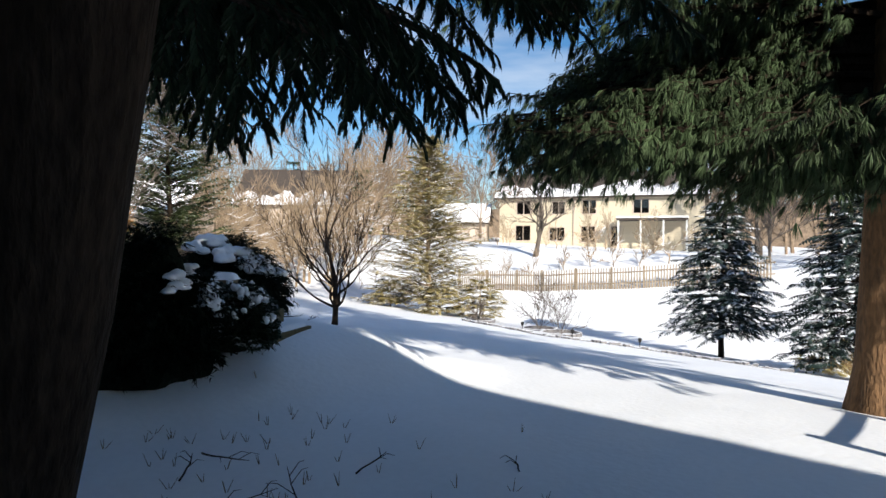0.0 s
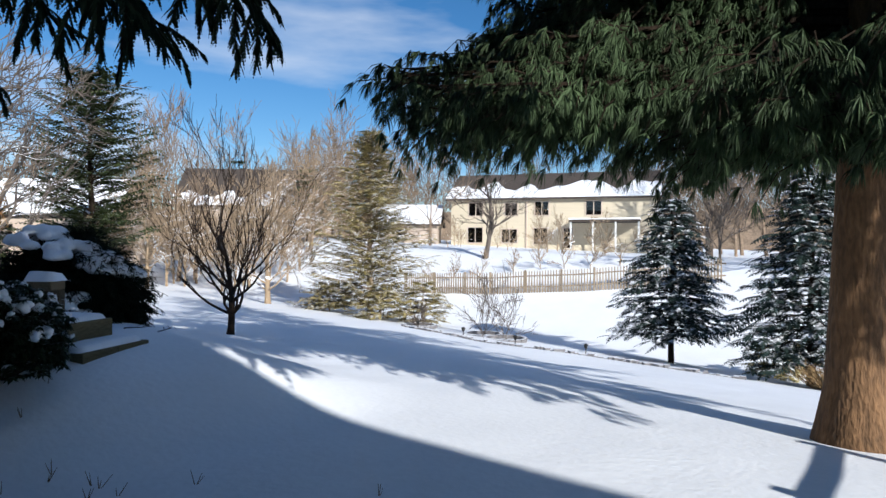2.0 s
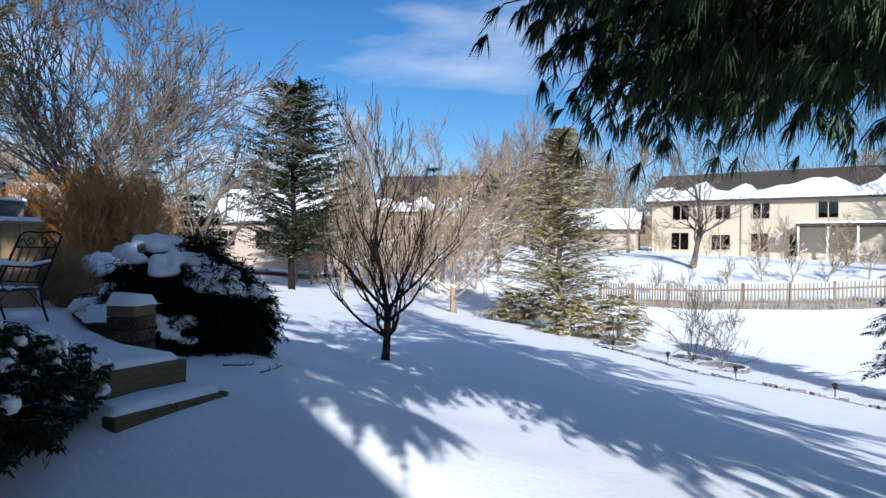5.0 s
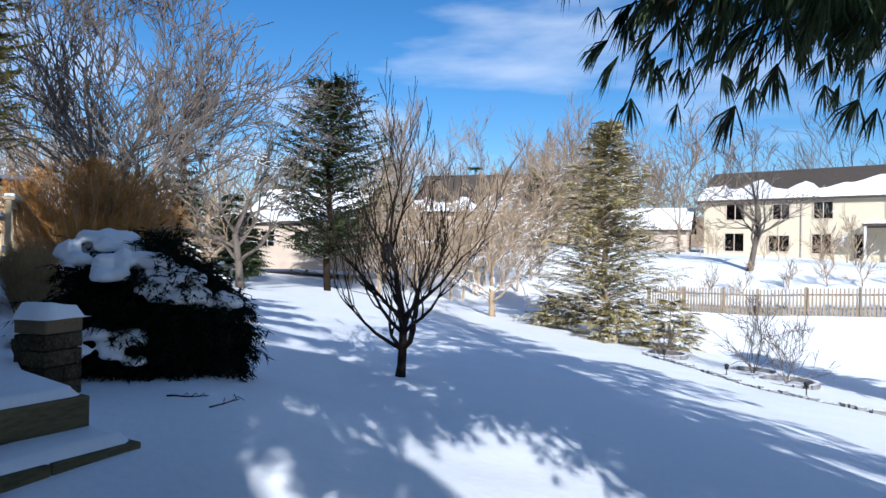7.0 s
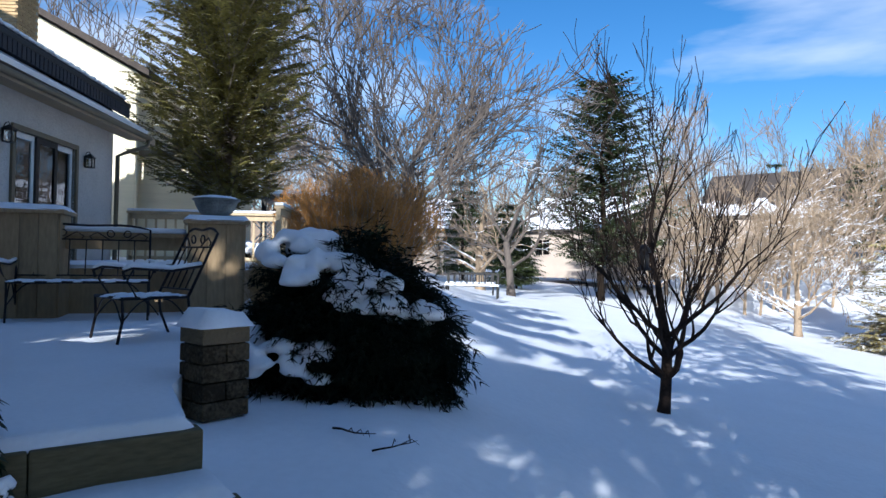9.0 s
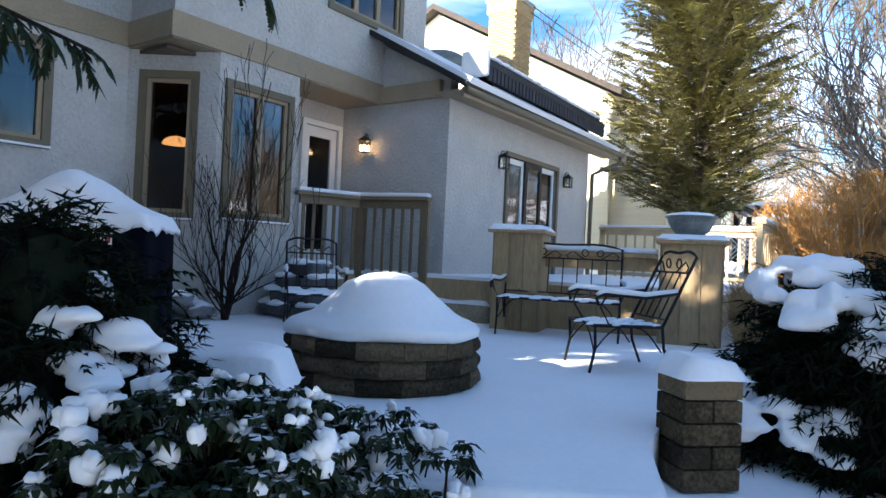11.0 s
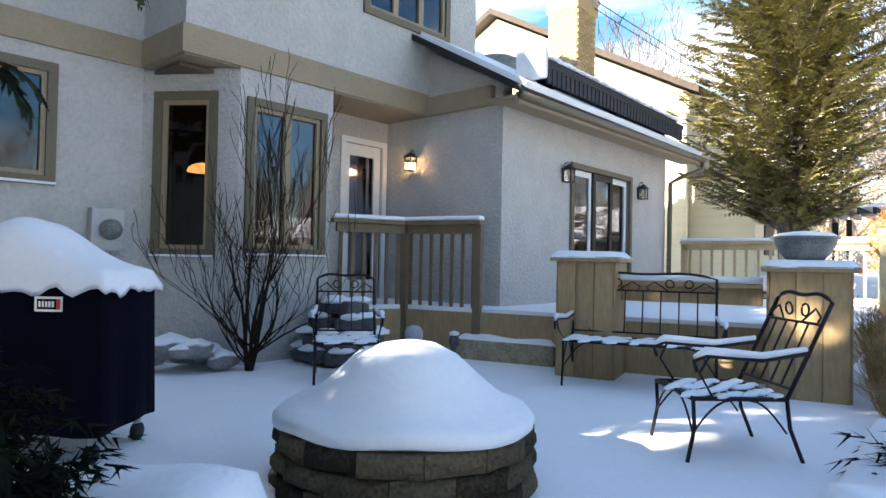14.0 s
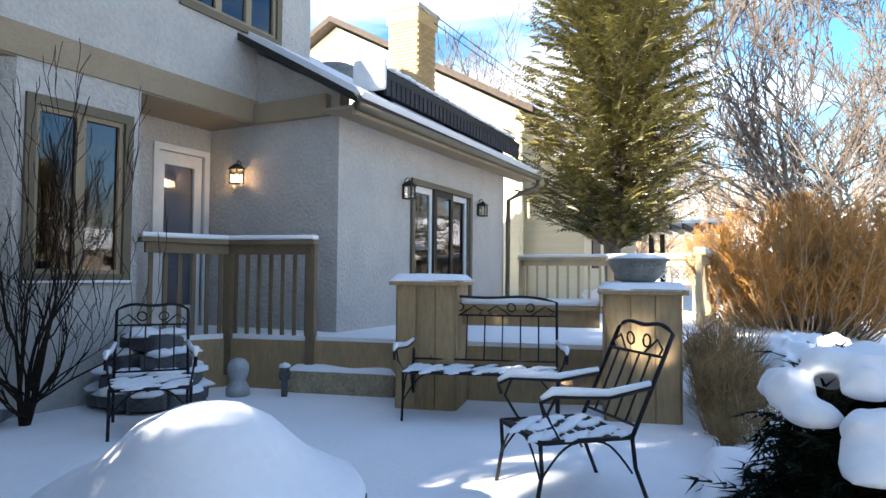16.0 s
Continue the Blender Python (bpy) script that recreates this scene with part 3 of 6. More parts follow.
# lanterns
def lantern(m, lit):
    ob = thing("wall_lantern", m.translation, "black carriage lantern on the stucco wall" + (", lit" if lit else ""), "lantern", "wall lanterns")
    part("back_plate", bevelled(boxes(((-0.05, -0.015, -0.12), (0.05, 0.0, 0.14)), m=m), 0.005), DARK_METAL, ob)
    bm = boxes(*[((sx * 0.075 - 0.009, -0.13 + sy * 0.075 - 0.009, -0.13), (sx * 0.075 + 0.009, -0.13 + sy * 0.075 + 0.009, 0.09)) for sx in (-1, 1) for sy in (-1, 1)], m=m)
    box(bm, (-0.09, -0.22, -0.15), (0.09, -0.04, -0.13), m)
    box(bm, (-0.1, -0.23, 0.09), (0.1, -0.03, 0.105), m)
    part("cage", bm, DARK_METAL, ob)
    bm = bmesh.new()
    bmesh.ops.create_cone(bm, cap_ends=True, segments=4, radius1=0.15, radius2=0.03, depth=0.09, matrix=m @ Matrix.Translation((0, -0.13, 0.15)) @ Matrix.Rotation(math.pi / 4, 4, "Z"))
    part("roof", bm, DARK_METAL, ob)
    tb = Tubes()
    tb.add([m @ Vector(p) for p in ((0, -0.005, 0.12), (0, -0.05, 0.23), (0, -0.11, 0.25), (0, -0.13, 0.2))], [0.01] * 4, 6)
    part("hook", tb.data(), DARK_METAL, ob)
    part("glazing", boxes(((-0.066, -0.196, -0.13), (0.066, -0.064, 0.09)), m=m), LAMP_GLASS, ob).visible_shadow = False
    bm = bmesh.new()
    bmesh.ops.create_uvsphere(bm, u_segments=10, v_segments=8, radius=0.035, matrix=m @ Matrix.Translation((0, -0.13, -0.03)) @ Matrix.Diagonal((1, 1, 1.5, 1)))
    part("bulb", bm, BULB if lit else LABEL_SILVER, ob, smooth=True)
    if lit:
        li = new("lantern_light", bpy.data.lights.new("lantern_light", "POINT"))
        li.data.energy, li.data.color, li.data.shadow_soft_size = 0.9, (1.0, 0.6, 0.3), 0.05
        li.location = m @ Vector((0, -0.13, -0.03))
    for o in ob.children:
        o.data.transform(Matrix.Diagonal((0.75, 0.75, 0.75, 1)))
    return ob


lantern(Matrix.Translation((-11.87, -2.02, 3.32)) @ Matrix.Rotation(math.pi / 2, 4, "Z"), True)
lantern(mw @ Matrix.Translation((1.52, 0, 3.22)), False)
lantern(mw @ Matrix.Translation((4.1, 0, 3.20)), False)
# pendant seen inside the bay
pend = thing("pendant_lamp", (-9.25, -3.1, 3.0), "glowing amber glass pendant lamp hanging indoors", "lamp")
bm = bmesh.new()
lathe(bm, [(0.19, 0.0), (0.17, 0.05), (0.11, 0.09), (0.04, 0.11)], (-9.25, -3.1, 2.98), 20)
part("shade", bm, PENDANT, pend, smooth=True)
tb = Tubes()
tb.add([(-9.25, -3.1, 3.09), (-9.25, -3.1, 3.9)], [0.01, 0.01], 6)
part("stem", tb.data(), DARK_METAL, pend)

# electric meter
mt = thing("electric_meter", (-7.9, YM, 2.2), "grey electric meter box with round glass dial", "meter")
part("housing", bevelled(boxes(((-8.13, YM, 1.98), (-7.80, YM + 0.13, 2.42))), 0.015), GREY_METAL, mt)
bm = bmesh.new()
lathe(bm, [(0.105, 0), (0.105, 0.05), (0.085, 0.10), (0.03, 0.12)], (0, 0, 0), 24)
bm.transform(Matrix.Translation((-7.98, YM + 0.13, 2.2)) @ Matrix.Rotation(-math.pi / 2, 4, "X"))
part("dial", bm, PEWTER, mt, smooth=True)
tb = Tubes()
tb.add([(-7.88, YM + 0.06, 1.98), (-7.88, YM + 0.06, 0.8)], [0.025] * 2, 8)
tb.add([(-8.04, YM + 0.06, 1.98), (-8.04, YM + 0.06, 1.8), (-8.04, YM - 0.02, 1.75)], [0.025] * 3, 8)
part("conduit", tb.data(), GREY_METAL, mt)

# ---- deck ----
DK = 1.33        # deck boards; snow lies on them
A0 = Vector((-11.58, 0.68, 0))
U = Vector((-0.262, 0.965, 0)).normalized()
END = A0 + U * 2.55
deck = thing("deck", (-13, 1, 0.8), "tan stained wooden deck covered in snow", "deck")
DE = Vector((-11.33, -0.43, 0))
DC = Vector((-11.10, -1.43, 0))
DH = Vector((-10.25, -1.75, 0))
outline = [(DH.x, DH.y), (DC.x, DC.y), (DE.x, DE.y), (A0.x, A0.y), (END.x, END.y), (-17.7, 3.1), (-17.7, -0.59), (-11.87, -0.5), (-11.87, -2.59), (-10.25, -2.59)]
bm = bmesh.new()
prism(bm, outline[::-1], 0.5, DK)
part("frame", bm, DECK_WOOD, deck)
bm = bmesh.new()
inner = [(x - 0.03, y) for x, y in outline]
prism(bm, inner[::-1], DK + 0.002, DK + 0.06)
part("snow", bm, SNOW, deck, smooth=False)


def fascia(p, q, z0, z1, n=1):
    m, length = along(p, q)
    for i in range(n):
        h = (z1 - z0) / n
        part("fascia_board", bevelled(boxes(((0, -0.035, z0 + i * h + 0.004), (length, -0.002, z0 + (i + 1) * h - 0.004)), m=m), 0.004, 1), DECK_WOOD, deck)


fascia(DC, DH, 0.75, DK + 0.01, 2)
fascia(DE, DC, 0.75, DK + 0.01, 2)
fascia(A0, DE, 0.75, DK + 0.02, 2)
fascia(END, A0, 0.72, DK + 0.02, 2)
fascia((-17.7, 3.1), END, 0.3, DK + 0.02, 3)


def pier(at, w, z0, z1):
    """Boarded square pier with an overhanging snowy cap, its front along the deck edge."""
    m, _ = along(at + U * w, at)
    ob = thing("deck_pier", at, "tan boarded deck pier with snow-covered cap", "pier", "deck piers")
    n = 3
    for side in range(4):
        r = m @ Matrix.Translation((w / 2, w / 2, 0)) @ Matrix.Rotation(side * math.pi / 2, 4, "Z") @ Matrix.Translation((-w / 2, -w / 2, 0))
        for i in range(n):
            part("board", bevelled(boxes(((i * w / n + 0.003, -0.02, z0), ((i + 1) * w / n - 0.003, 0.0, z1)), m=r), 0.003, 1), DECK_WOOD, ob)
    part("core", boxes(((0.002, 0.002, z0), (w - 0.002, w - 0.002, z1 - 0.01)), m=m), DECK_WOOD, ob)
    part("cap", bevelled(boxes(((-0.07, -0.07, z1), (w + 0.07, w + 0.07, z1 + 0.05)), m=m), 0.008), DECK_WOOD, ob)
    part("snow", snow_slab(m, -0.07, w + 0.07, -0.07, w + 0.07, z1 + 0.05, 0.06, at.x, 0.012, 0.012), SNOW, ob, smooth=True)
    return m


pier(A0 + U * 0.03, 0.56, 0.75, 1.97)
mB = pier(A0 + U * 1.97, 0.62, 0.72, 1.91)
rm, rl = along(A0 + U * 1.92, A0 + U * 0.6)
bb = thing("deck_bench_rail", A0 + U * 1.2, "tan wooden backrest rail between the piers", "rail")
part("backrest", bevelled(boxes(((0, 0.22, 1.58), (rl, 0.27, 1.74)), m=rm), 0.006), DECK_WOOD, bb)
part("cap", bevelled(boxes(((0, 0.15, 1.742), (rl, 0.34, 1.785)), m=rm), 0.006), DECK_WOOD, bb)
part("snow", bevelled(boxes(((0, 0.15, 1.787), (rl, 0.34, 1.85)), m=rm), 0.025, 3), SNOW, bb, smooth=True)


def railing(p, q, z0, z1, label, n, mat, low=None, posts=(0, 1)):
    m, length = along(p, q)
    ob = thing("deck_railing", (p[0], p[1], z0), label, "railing", "deck railings")
    part("cap", bevelled(boxes(((-0.06, -0.08, z1 - 0.05), (length + 0.06, 0.08, z1)), m=m), 0.008), mat, ob)
    part("top_rail", boxes(((0, -0.03, z1 - 0.16), (length, 0.03, z1 - 0.051)), m=m), mat, ob)
    part("snow", bevelled(boxes(((-0.05, -0.075, z1 + 0.002), (length + 0.05, 0.075, z1 + 0.055)), m=m), 0.022, 3), SNOW, ob, smooth=True)
    lo = z0 if low is None else low
    for i in range(n):
        x = (i + 0.5) * length / n
        part("baluster", boxes(((x - 0.022, -0.052, lo), (x + 0.022, -0.031, z1 - 0.052)), m=m), mat, ob)
    for k in posts:
        x = k * length
        part("post", boxes(((x - 0.05, -0.05, lo - 0.02), (x + 0.05, 0.03, z1 - 0.052)), m=m), mat, ob)
    if low is None:
        part("bottom_rail", boxes(((0, -0.03, z0 + 0.08), (length, 0.03, z0 + 0.15)), m=m), mat, ob)
    return ob


RT = 2.44
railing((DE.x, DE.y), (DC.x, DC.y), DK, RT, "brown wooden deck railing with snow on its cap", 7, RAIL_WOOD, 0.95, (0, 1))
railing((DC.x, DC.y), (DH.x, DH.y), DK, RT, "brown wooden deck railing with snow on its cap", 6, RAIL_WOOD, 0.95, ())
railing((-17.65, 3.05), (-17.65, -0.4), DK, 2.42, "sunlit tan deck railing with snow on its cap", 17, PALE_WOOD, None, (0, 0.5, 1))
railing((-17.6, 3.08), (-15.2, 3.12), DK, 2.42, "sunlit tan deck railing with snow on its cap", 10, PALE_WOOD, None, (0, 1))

# round planter on the pier
pl = thing("planter", mB @ Vector((0.31, 0.31, 2.02)), "round pewter planter bowl filled with snow", "planter")
c = mB @ Vector((0.33, 0.31, 2.022))
bm = bmesh.new()
lathe(bm, [(0.15, 0), (0.2, 0.05), (0.245, 0.13), (0.26, 0.185), (0.285, 0.19), (0.285, 0.21), (0.245, 0.21)], c, 28)
part("bowl", bm, PEWTER, pl, smooth=True)
bm = bmesh.new()
pillow(bm, c + Vector((0, 0, 0.21)), (0.265, 0.265, 0.05), 2, 0.1)
part("snow", bm, SNOW, pl, smooth=True)

# step block below the deck opening
st = thing("deck_step", (-11.4, 0.1, PATIO), "rough tan stone step block with snow", "step")
sm, slen = along((-11.50, 0.55), (-11.20, -0.62))
part("block", bevelled(boxes(((0, -0.32, PATIO - 0.02), (slen, 0.05, 1.03)), m=sm), 0.03), STEP_STONE, st)
part("snow", snow_slab(sm, 0, slen, -0.33, 0.03, 1.03, 0.055, 3), SNOW, st, smooth=True)

# ---- patio things ----
# fire pit of three courses of rough blocks
PIT = Vector((-7.67, 2.02, PATIO))
pit = thing("fire_pit", PIT, "round fire pit of rough tan blocks heaped with snow", "fire pit")
rng = random.Random(4)


def wedge_block(width, depth, height, seed):
    bm = bmesh.new()
    box(bm, (-width / 2, -depth, 0), (width / 2, 0, height))
    bmesh.ops.subdivide_edges(bm, edges=bm.edges[:], cuts=2, use_grid_fill=True)
    for v in bm.verts:
        if v.co.y < -depth + 0.001:
            v.co.x *= 0.82
        edge = abs(abs(v.co.x) - width / 2) < 0.01 or v.co.z < 0.005 or v.co.z > height - 0.005
        if v.co.y > -0.001:
            v.co.y += (-0.03 if edge else 0.014) + 0.012 * noise.noise(v.co * 14 + Vector((seed, 0, 0)))
    me = bpy.data.meshes.new("block")
    bm.to_mesh(me)
    bm.free()
    me.materials.append(BLOCK)
    return me


shapes = [wedge_block(0.284, 0.2, 0.104, s) for s in range(4)]
NB = 14
for course in range(3):
    for i in range(NB):
        a = 2 * math.pi * (i + 0.5 * (course % 2)) / NB
        o = new("block", shapes[rng.randrange(4)])
        o.parent = pit
        o.matrix_basis = Matrix.Rotation(a, 4, "Z") @ Matrix.Translation((0, 0.665 + rng.uniform(-0.008, 0.008), course * 0.109))
bm = bmesh.new()
prof = [(0.62, 0.315), (0.662, 0.33), (0.668, 0.37), (0.64, 0.40), (0.56, 0.425), (0.49, 0.46), (0.39, 0.55), (0.27, 0.655), (0.15, 0.71), (0.05, 0.73)]
lathe(bm, prof, PIT, 48)
for v in bm.verts:
    d = (v.co - PIT)
    v.co += Vector((d.x, d.y, 0)) * 0.07 * noise.noise(v.co * 2.3) + Vector((0, 0, 0.03 * noise.noise(v.co * 3.1)))
part("snow", bm, SNOW, pit, "smooth dome of snow over the pit", smooth=True)


# wrought iron seats, built facing +y with feet at z 0
def iron_seat(name, w, m, label, group, bh=0.97, d=0.56, tilt=0.27, sh=0.37):
    ob = thing(name, m.translation, label, name.replace("_", " "), group)
    rt = 0.0125
    f = lambda p: m @ Vector(p)
    for sx in (-1, 1):
        x = sx * w / 2
        t = Tubes()
        t.add([f(p) for p in ((x, d / 2 + 0.03, 0), (x, d / 2 - 0.01, 0.2), (x, d / 2, sh))], [rt] * 3, 6)
        part("leg", t.data(), IRON, ob, smooth=True)
        t = Tubes()
        t.add([f(p) for p in ((x, -d / 2 - 0.10, 0), (x, -d / 2 - 0.02, 0.2), (x, -d / 2, sh))], [rt] * 3, 6)
        part("leg", t.data(), IRON, ob, smooth=True)
        for y0, y1 in ((d / 2, d / 2 - 0.22), (-d / 2, -d / 2 + 0.22)):
            t = Tubes()
            t.add([f((x, y0 + (y1 - y0) * (k / 6), 0.17 + (sh - 0.18) * math.sin(k / 6 * math.pi / 2))) for k in range(7)], [0.007] * 7, 5)
            part("brace", t.data(), IRON, ob, smooth=True)
        t = Tubes()
        t.add([f((x - sx * 0.22 * (k / 6), d / 2, 0.17 + (sh - 0.18) * math.sin(k / 6 * math.pi / 2))) for k in range(7)], [0.007] * 7, 5)
        part("brace", t.data(), IRON, ob, smooth=True)
        # arm: from the back forward, curling down to the seat
        back_y = -d / 2 - tilt * 0.5
        t = Tubes()
        arm = [(x, back_y + 0.02, 0.64), (x * 1.06, -0.12, 0.60), (x * 1.1, 0.08, 0.615), (x * 1.1, 0.22, 0.625), (x * 1.1, 0.29, 0.59), (x * 1.1, 0.27, 0.53)]
        t.add([f(p) for p in arm], [0.014] * 6, 6)
        t.add([f(p) for p in ((x * 1.1, 0.2, 0.62), (x * 1.06, 0.25, 0.52), (x, 0.16, sh))], [0.009] * 3, 5)
        part("arm", t.data(), IRON, ob, smooth=True)
        t = Tubes()
        t.add([f((p[0], p[1], p[2] + 0.026)) for p in arm[:5]], [0.017, 0.022, 0.026, 0.026, 0.012], 6)
        part("snow_mass", t.data(), SNOW, ob, smooth=True)
    # seat frame, slats
    t = Tubes()
    ring = [(-w / 2, -d / 2, sh), (w / 2, -d / 2, sh), (w / 2, d / 2, sh), (-w / 2, d / 2, sh), (-w / 2, -d / 2, sh)]
    for a, b in zip(ring, ring[1:]):
        t.add([f(a), f(b)], [0.014, 0.014], 6)
    part("seat_frame", t.data(), IRON, ob, smooth=True)
    ns = 7
    for i in range(ns):
        y = -d / 2 + (i + 0.5) * d / ns
        part("slat", boxes(((-w / 2, y - 0.02, sh - 0.004), (w / 2, y + 0.02, sh + 0.004)), m=m), IRON, ob)
    bm = bmesh.new()
    for i in range(ns):
        y = -d / 2 + (i + 0.5) * d / ns
        x = -w / 2
        k = 0
        while x < w / 2 - 0.06:
            ln = 0.10 + 0.06 * ((i * 7 + k * 5) % 4)
            ln = min(ln, w / 2 - x)
            if (i * 3 + k) % 7 != 6:
                pillow(bm, m @ Vector((x + ln / 2, y, sh + 0.006)), (ln / 2 + 0.04, 0.047, 0.017), i * 9 + k, 0.3, 2)
            x += ln
            k += 1
    part("snow_mass", bm, SNOW, ob, smooth=True)
    # back: side rails, arched top, bars, scrolls
    by = lambda z: -d / 2 - tilt * (z - sh) / (bh - sh)
    t = Tubes()
    npt = 13
    top = [(-w / 2 + w * k / (npt - 1), by(bh), bh - 0.03 + 0.05 * math.sin(math.pi * k / (npt - 1)) ** 0.8 + 0.015 * math.sin(3 * math.pi * k / (npt - 1))) for k in range(npt)]
    t.add([f((-w / 2, by(sh), sh))] + [f(p) for p in top] + [f((w / 2, by(sh), sh))], [0.013] * (npt + 2), 6)
    part("back_frame", t.data(), IRON, ob, smooth=True)
    for z in (sh + 0.06, bh - 0.16):
        t = Tubes()
        t.add([f((-w / 2, by(z), z)), f((w / 2, by(z), z))], [0.009] * 2, 5)
        part("back_rail", t.data(), IRON, ob)
    nb = 4 if w < 0.8 else 7
    for i in range(1, nb + 1):
        x = -w / 2 + i * w / (nb + 1)
        t2 = Tubes()
        t2.add([f((x, by(sh + 0.06), sh + 0.06)), f((x, by(bh - 0.16), bh - 0.16))], [0.007] * 2, 5)
        part("back_bar", t2.data(), IRON, ob)
    pairs = 1 if w < 0.8 else 2
    for j in range(pairs):
        cx = (-w / 2 + w * (j + 0.5) / pairs)
        for sx in (-1, 1):
            t3 = Tubes()
            pts = []
            for k in range(22):
                a = k / 21 * 3.6 * math.pi / 1.6
                r = 0.058 * (1 - k / 26)
                pts.append(f((cx + sx * (0.062 + 0.045 * (1 - k / 21)) + sx * -r * math.cos(a), by(bh - 0.09), bh - 0.095 + r * math.sin(a))))
            t3.add(pts, [0.007] * 22, 5)
            t3.add([f((cx + sx * 0.10, by(bh - 0.15), bh - 0.155)), f((cx + sx * w / pairs * 0.34, by(bh - 0.09), bh - 0.07)), f((cx + sx * w / pairs * 0.46, by(bh - 0.12), bh - 0.12)), f((cx + sx * w / pairs * 0.42, by(bh - 0.13), bh - 0.15))], [0.007] * 4, 5)
            part("scroll", t3.data(), IRON, ob, smooth=True)
    return ob


def facing(x, y, dx, dy, z=PATIO):
    return Matrix.Translation((x, y, z)) @ Matrix.Rotation(math.atan2(dy, dx) - math.pi / 2, 4, "Z")


iron_seat("garden_chair", 0.58, facing(-9.48, 2.98, 0.69, -0.72), "black wrought iron garden chair dusted with snow", "patio seats")
iron_seat("garden_chair", 0.58, facing(-9.32, -0.42, 0.62, 0.78), "black wrought iron garden chair dusted with snow by the rocks", "patio seats")
iron_seat("garden_bench", 1.34, facing(-11.05, 1.74, 0.94, 0.33), "black wrought iron garden bench for two dusted with snow", "patio seats", 1.05, 0.46, 0.15, 0.42)

# covered grill
gm = Matrix.Translation((-6.55, 0.12, PATIO)) @ Matrix.Rotation(math.atan2(0.77, -0.64), 4, "Z")
gr = thing("grill", gm.translation, "kettle barbecue cart under a navy cover with snow", "grill")
bm = bmesh.new()
box(bm, (-0.54, -0.32, 0.16), (0.54, 0.32, 1.0), gm)
bmesh.ops.subdivide_edges(bm, edges=bm.edges[:], cuts=6, use_grid_fill=True)
gi = gm.inverted()
for v in bm.verts:
    q = gi @ v.co
    k = (q.z - 0.16) / 0.84
    q.x *= 1.0 - 0.03 * k
    q.y *= 1.0 - 0.06 * k
    q.y += 0.018 * math.sin(q.x * 17) * (1 - k)
    q.x += 0.015 * math.sin(q.y * 19) * (1 - k)
    q.z += 0.05 * math.exp(-(q.x / 0.3) ** 2) * (1 if k > 0.9 else 0) + (0.03 * noise.noise(Vector((q.x * 4, q.y * 4, 0))) if k < 0.05 else 0)
    v.co = gm @ q
part("cover", bevelled(bm, 0.008, 1), COVER, gr, "navy fabric cover", smooth=True)
bm = bmesh.new()
n1, n2 = 26, 14
grid = [[None] * n2 for _ in range(n1)]
for i in range(n1):
    for j in range(n2):
        x, y = -0.56 + 1.12 * i / (n1 - 1), -0.33 + 0.66 * j / (n2 - 1)
        ex, ey = 1 - (abs(x) / 0.56) ** 6, 1 - (abs(y) / 0.33) ** 4
        h = max(0, min(ex, ey)) ** 0.5 * (0.07 + 0.27 * math.exp(-((x + 0.05) / 0.3) ** 2)) + 0.02 * noise.noise(Vector((x * 5, y * 5, 2)))
        droop = -0.06 * (1 - min(1, max(0, min(ex, ey)) * 4)) * (0.6 + noise.noise(Vector((x * 9, y * 9, 5))))
        grid[i][j] = bm.verts.new(gm @ Vector((x, y, 1.0 + h + droop)))
for i in range(n1 - 1):
    for j in range(n2 - 1):
        bm.faces.new((grid[i][j], grid[i + 1][j], grid[i + 1][j + 1], grid[i][j + 1]))
g = bmesh.ops.extrude_face_region(bm, geom=bm.faces[:])
for v in [e for e in g["geom"] if isinstance(e, bmesh.types.BMVert)]:
    v.co.z -= 0.035
part("snow", bm, SNOW, gr, smooth=True)
for sx in (-1, 1):
    for sy in (-1, 1):
        t = Tubes()
        t.add([gm @ Vector((sx * 0.46, sy * 0.25, 0.07)), gm @ Vector((sx * 0.46, sy * 0.25, 0.3))], [0.022] * 2, 8)
        part("leg", t.data(), GREY_METAL, gr)
        bm = bmesh.new()
        bmesh.ops.create_cone(bm, cap_ends=True, segments=18, radius1=0.055, radius2=0.055, depth=0.045, matrix=gm @ Matrix.Translation((sx * 0.46, sy * 0.25, 0.055)) @ Matrix.Rotation(math.pi / 2, 4, "Y"))
        part("wheel", bevelled(bm, 0.006, 1), RUBBER, gr, smooth=True)
bd = part("badge", boxes(((0.17, -0.323, 0.83), (0.32, -0.315, 0.91)), m=gm), LABEL_SILVER, gr, "silver maker's badge")
part("badge_field", boxes(((0.185, -0.326, 0.842), (0.29, -0.323, 0.898)), m=gm), COVER, bd)
part("badge_mark", boxes(*[((0.195 + i * 0.018, -0.328, 0.855), (0.206 + i * 0.018, -0.326, 0.885)) for i in range(5)], m=gm), LABEL_SILVER, bd)
part("badge_flash", boxes(((0.292, -0.326, 0.842), (0.312, -0.323, 0.898)), m=gm), LABEL_RED, bd)

